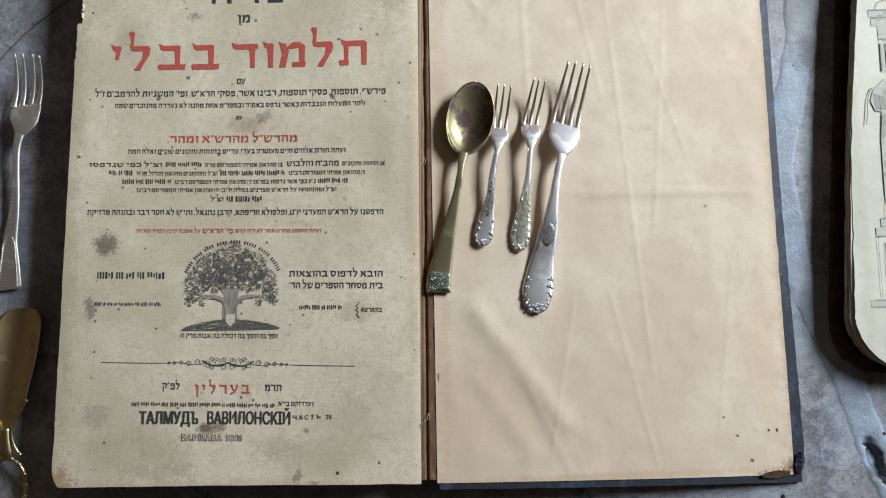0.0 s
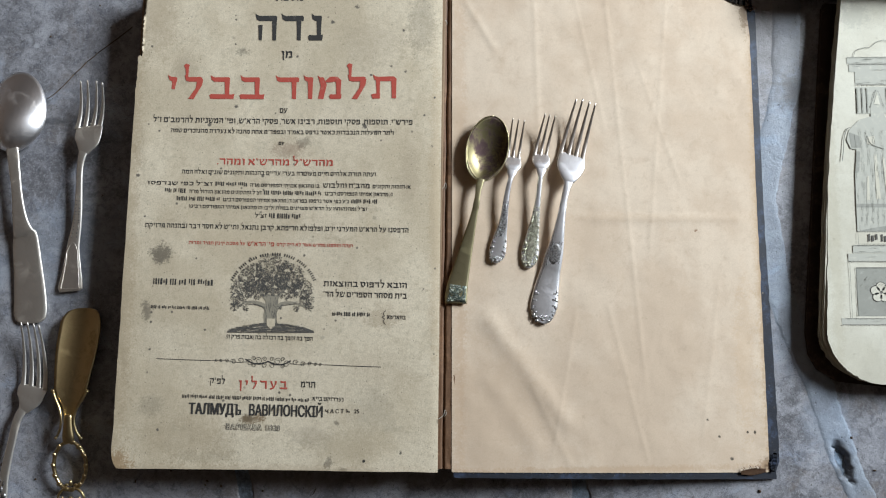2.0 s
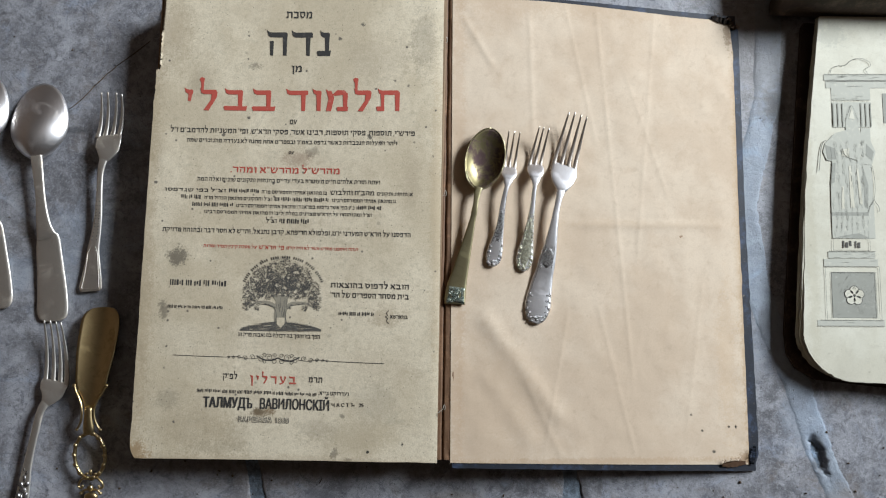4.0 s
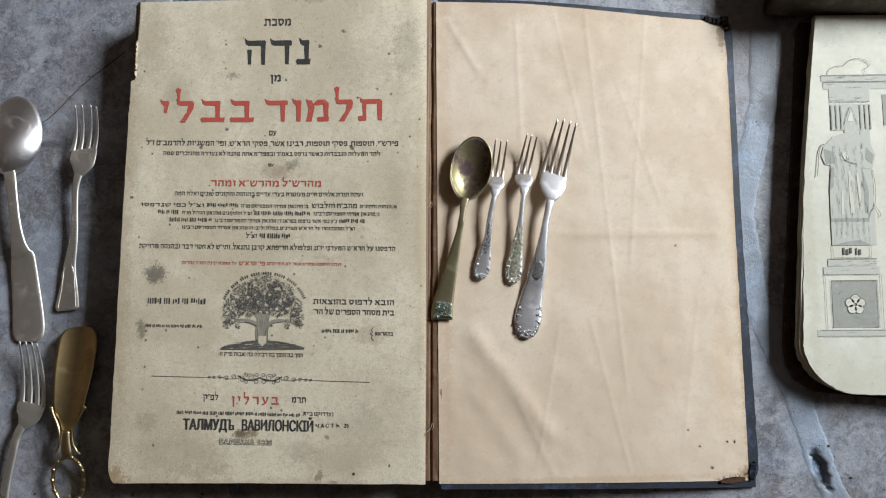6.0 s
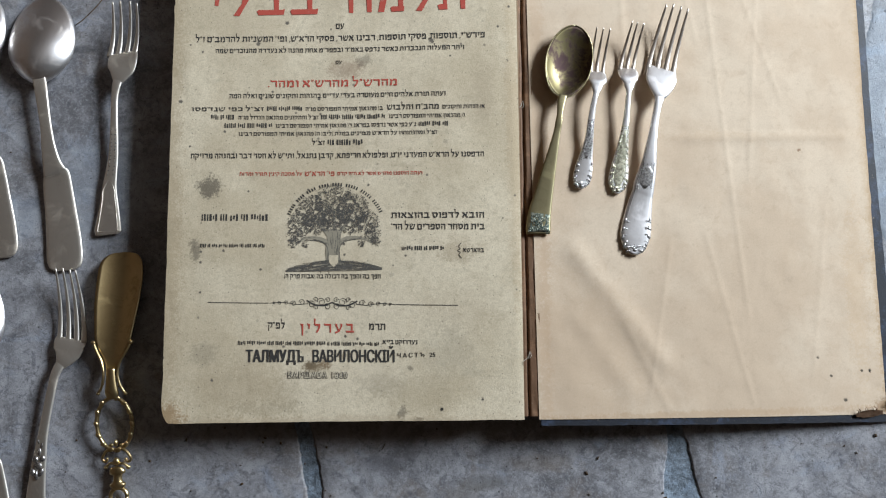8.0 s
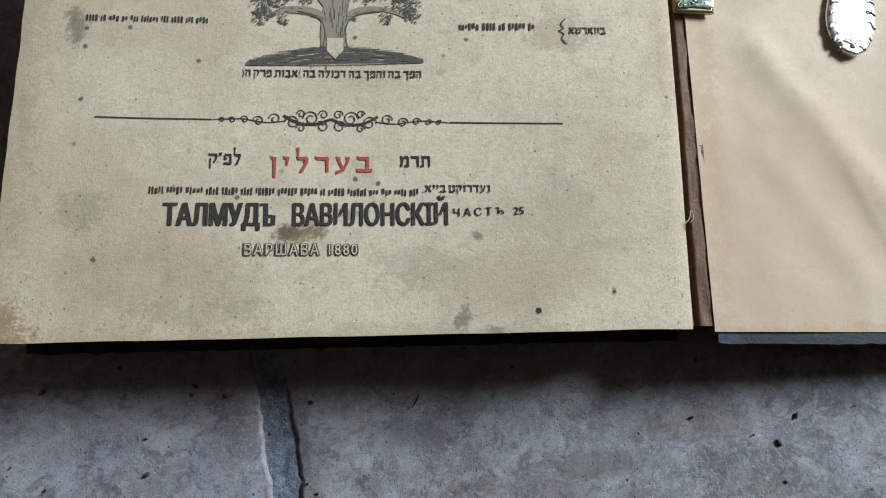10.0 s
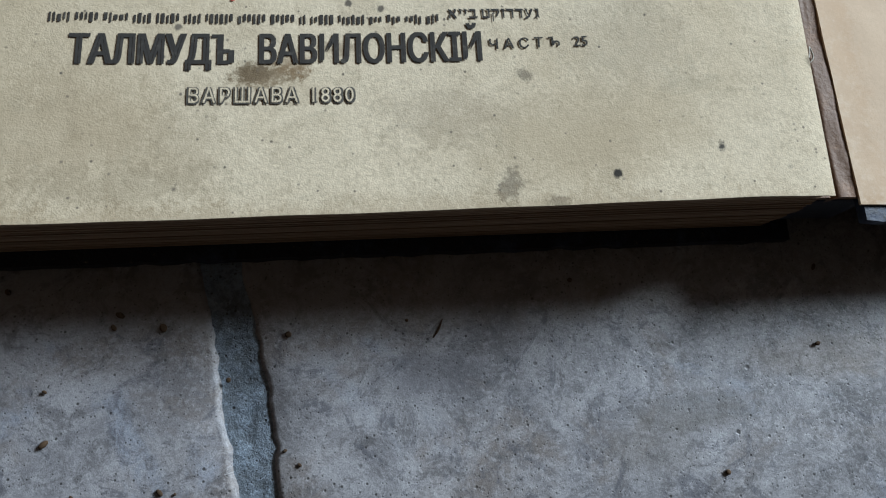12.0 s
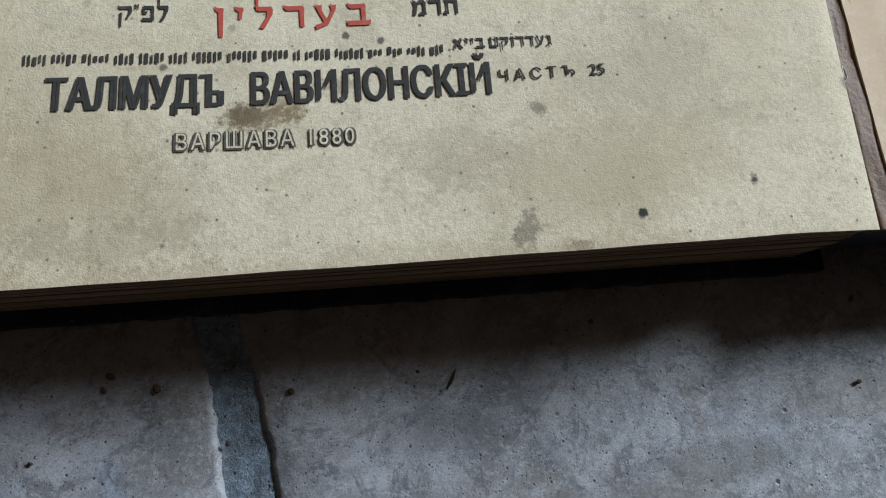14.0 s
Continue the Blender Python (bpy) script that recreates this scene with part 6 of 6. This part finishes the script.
for i in range(9):
    x = 0.3325 + 0.0040 * i
    if abs(x - 0.3485) > 0.0045:
        rect(bm, x, 0.192, x + 0.0009, 0.2130)
for _ in range(900):
    y, x = rng.uniform(0.093, 0.176), rng.uniform(0.3292, 0.3585)
    # folds of cloth: closer strokes in the hollows
    if rng.random() > 0.30 + 0.7 * math.sin(900 * (x - 0.3437) * (1.6 - 5 * (y - 0.09)) + 4 * wob(x, y, 60)):
        continue
    stroke(bm, [(x, y), (x + rng.uniform(-0.0006, 0.0006), y + rng.uniform(0.002, 0.006))], 0.00013, 1)
for _ in range(260):
    x, y = rng.uniform(0.3255, 0.3615), rng.uniform(0.0235, 0.062)
    if rng.random() < 0.25 + 0.75 * (x - 0.3255) / 0.036:
        stroke(bm, [(x, y), (x + 0.0025, y + 0.0025)], 0.00011, 1)
for _ in range(50):
    x, y = rng.uniform(0.327, 0.390), rng.choice((0.2345, 0.2280, 0.2170, 0.0750, 0.0690, 0.0170)) + rng.uniform(0, 0.004)
    if x < 0.362 or y > 0.23:
        stroke(bm, [(x, y), (x + 0.006, y + 0.0001)], 0.00022, 1)
tagged(on_front("printed_hatching", bm, PALE_INK, 0.0008), kind="stuff")
bm = bmesh.new()
for x0, y0, x1, y1 in ((0.3261, 0.2392, 0.40, 0.2396), (0.3275, 0.2332, 0.40, 0.2336), (0.3320, 0.2156, 0.3655, 0.2160), (0.3276, 0.0817, 0.3279, 0.0915), (0.3586, 0.0817, 0.3589, 0.0915), (0.3276, 0.0815, 0.3589, 0.0818), (0.3240, 0.0804, 0.3630, 0.0808),
                       (0.3195, 0.0673, 0.3650, 0.0677), (0.3200, 0.0215, 0.3203, 0.0670), (0.3655, 0.0215, 0.3658, 0.0670), (0.3250, 0.0622, 0.3623, 0.0626), (0.3250, 0.0229, 0.3253, 0.0624), (0.3620, 0.0229, 0.3623, 0.0624), (0.3121, 0.0159, 0.3680, 0.0163), (0.3150, 0.0210, 0.3680, 0.0213)):
    rect(bm, x0, y0, x1, y1)
for pts, w in (([(0.3315, 0.2400), (0.3335, 0.2450), (0.3395, 0.2475), (0.3455, 0.2480), (0.3505, 0.2525), (0.3580, 0.2540), (0.3655, 0.2510), (0.3665, 0.2470), (0.3620, 0.2440), (0.3640, 0.2400)], 0.0004), ([(0.3255, 0.1790), (0.3230, 0.1774), (0.3205, 0.1700), (0.3195, 0.1600), (0.3183, 0.1511)], 0.0007),
               ([(0.3640, 0.1560), (0.3655, 0.1400), (0.3640, 0.1260), (0.3605, 0.1200), (0.3590, 0.1150)], 0.0004), ([(0.3640, 0.1260), (0.3680, 0.1190), (0.3675, 0.1150)], 0.0004), ([(0.3390, 0.1720), (0.3420, 0.1650), (0.3520, 0.1610)], 0.0005), ([(0.3431, 0.1964), (0.3485, 0.2112), (0.3541, 0.1963)], 0.0003)):
    stroke(bm, pts, w, 4)
tagged(on_front("printed_lines", bm, MID_INK, 0.0009), kind="stuff")
bm = bmesh.new()
bars(bm, 0.336, 0.352, 0.0840, 0.0060, random.Random(3))
on_front("unread_line", bm, GREY_INK, 0.0004)
for name, material, lift, r in (("printed_flower_shade", GREY_INK, 0.0005, 0.0042), ("printed_flower", BOOKLET_PAPER, 0.0007, 0.0036)):
    bm = bmesh.new()
    for i in range(5):
        q = 2 * math.pi * i / 5 + 0.3
        poly(bm, [(0.3437 + 0.0046 * math.cos(q) + r * math.cos(a), 0.0422 + 0.0046 * math.sin(q) + r * math.sin(a)) for a in np.linspace(0, 6.0, 12)])
    on_front(name, bm, material, lift)

# ---- a leather-bound book behind the booklet ----
brown = thing("leather_book", (0.29, 0.300, 0.0), "thick brown leather-bound book with pale pages", "book")
bm = bmesh.new()
loft(bm, [(0.303, 0.3130, 0.0150, 0.020, 0.028), (0.36, 0.3105, 0.0155, 0.022, 0.030), (0.45, 0.307, 0.0155, 0.022, 0.030), (0.56, 0.302, 0.015, 0.020, 0.028)], 16, 5, 0.7)
part("spine", bm, LEATHER, brown, "rounded worn leather spine")
bm = bmesh.new()
slab_box(bm, 0.306, 0.318, 0.0, 0.56, 0.52, 0.004, 0.001), slab_box(bm, 0.306, 0.322, 0.0265, 0.56, 0.52, 0.0295, 0.001)
part("cover", bm, LEATHER, brown)
bm = bmesh.new()
for i in range(12):
    slab_box(bm, 0.305 + 0.001 * wob(i, 1, 2.3), 0.320, 0.0042 + 0.0018 * i, 0.557, 0.516 + 0.001 * wob(i, 3, 2.3), 0.0042 + 0.0018 * i + 0.0017)
part("page_block", bm, PAGE_EDGES, brown, "", False)
bm = bmesh.new()
sheet(bm, [(0.350, 0.3145), (0.43, 0.3110), (0.56, 0.306), (0.56, 0.51), (0.338, 0.51)], lambda x, y: 0.0316, 0.0006)
part("loose_page", bm, BOOKLET_PAPER, brown, "pale loose page on top", False)
# the book is thicker than its boards were laid out
brown.location, brown.scale = (0.2855, 0.2955, 0.0), (0.985, 0.985, 1.55)
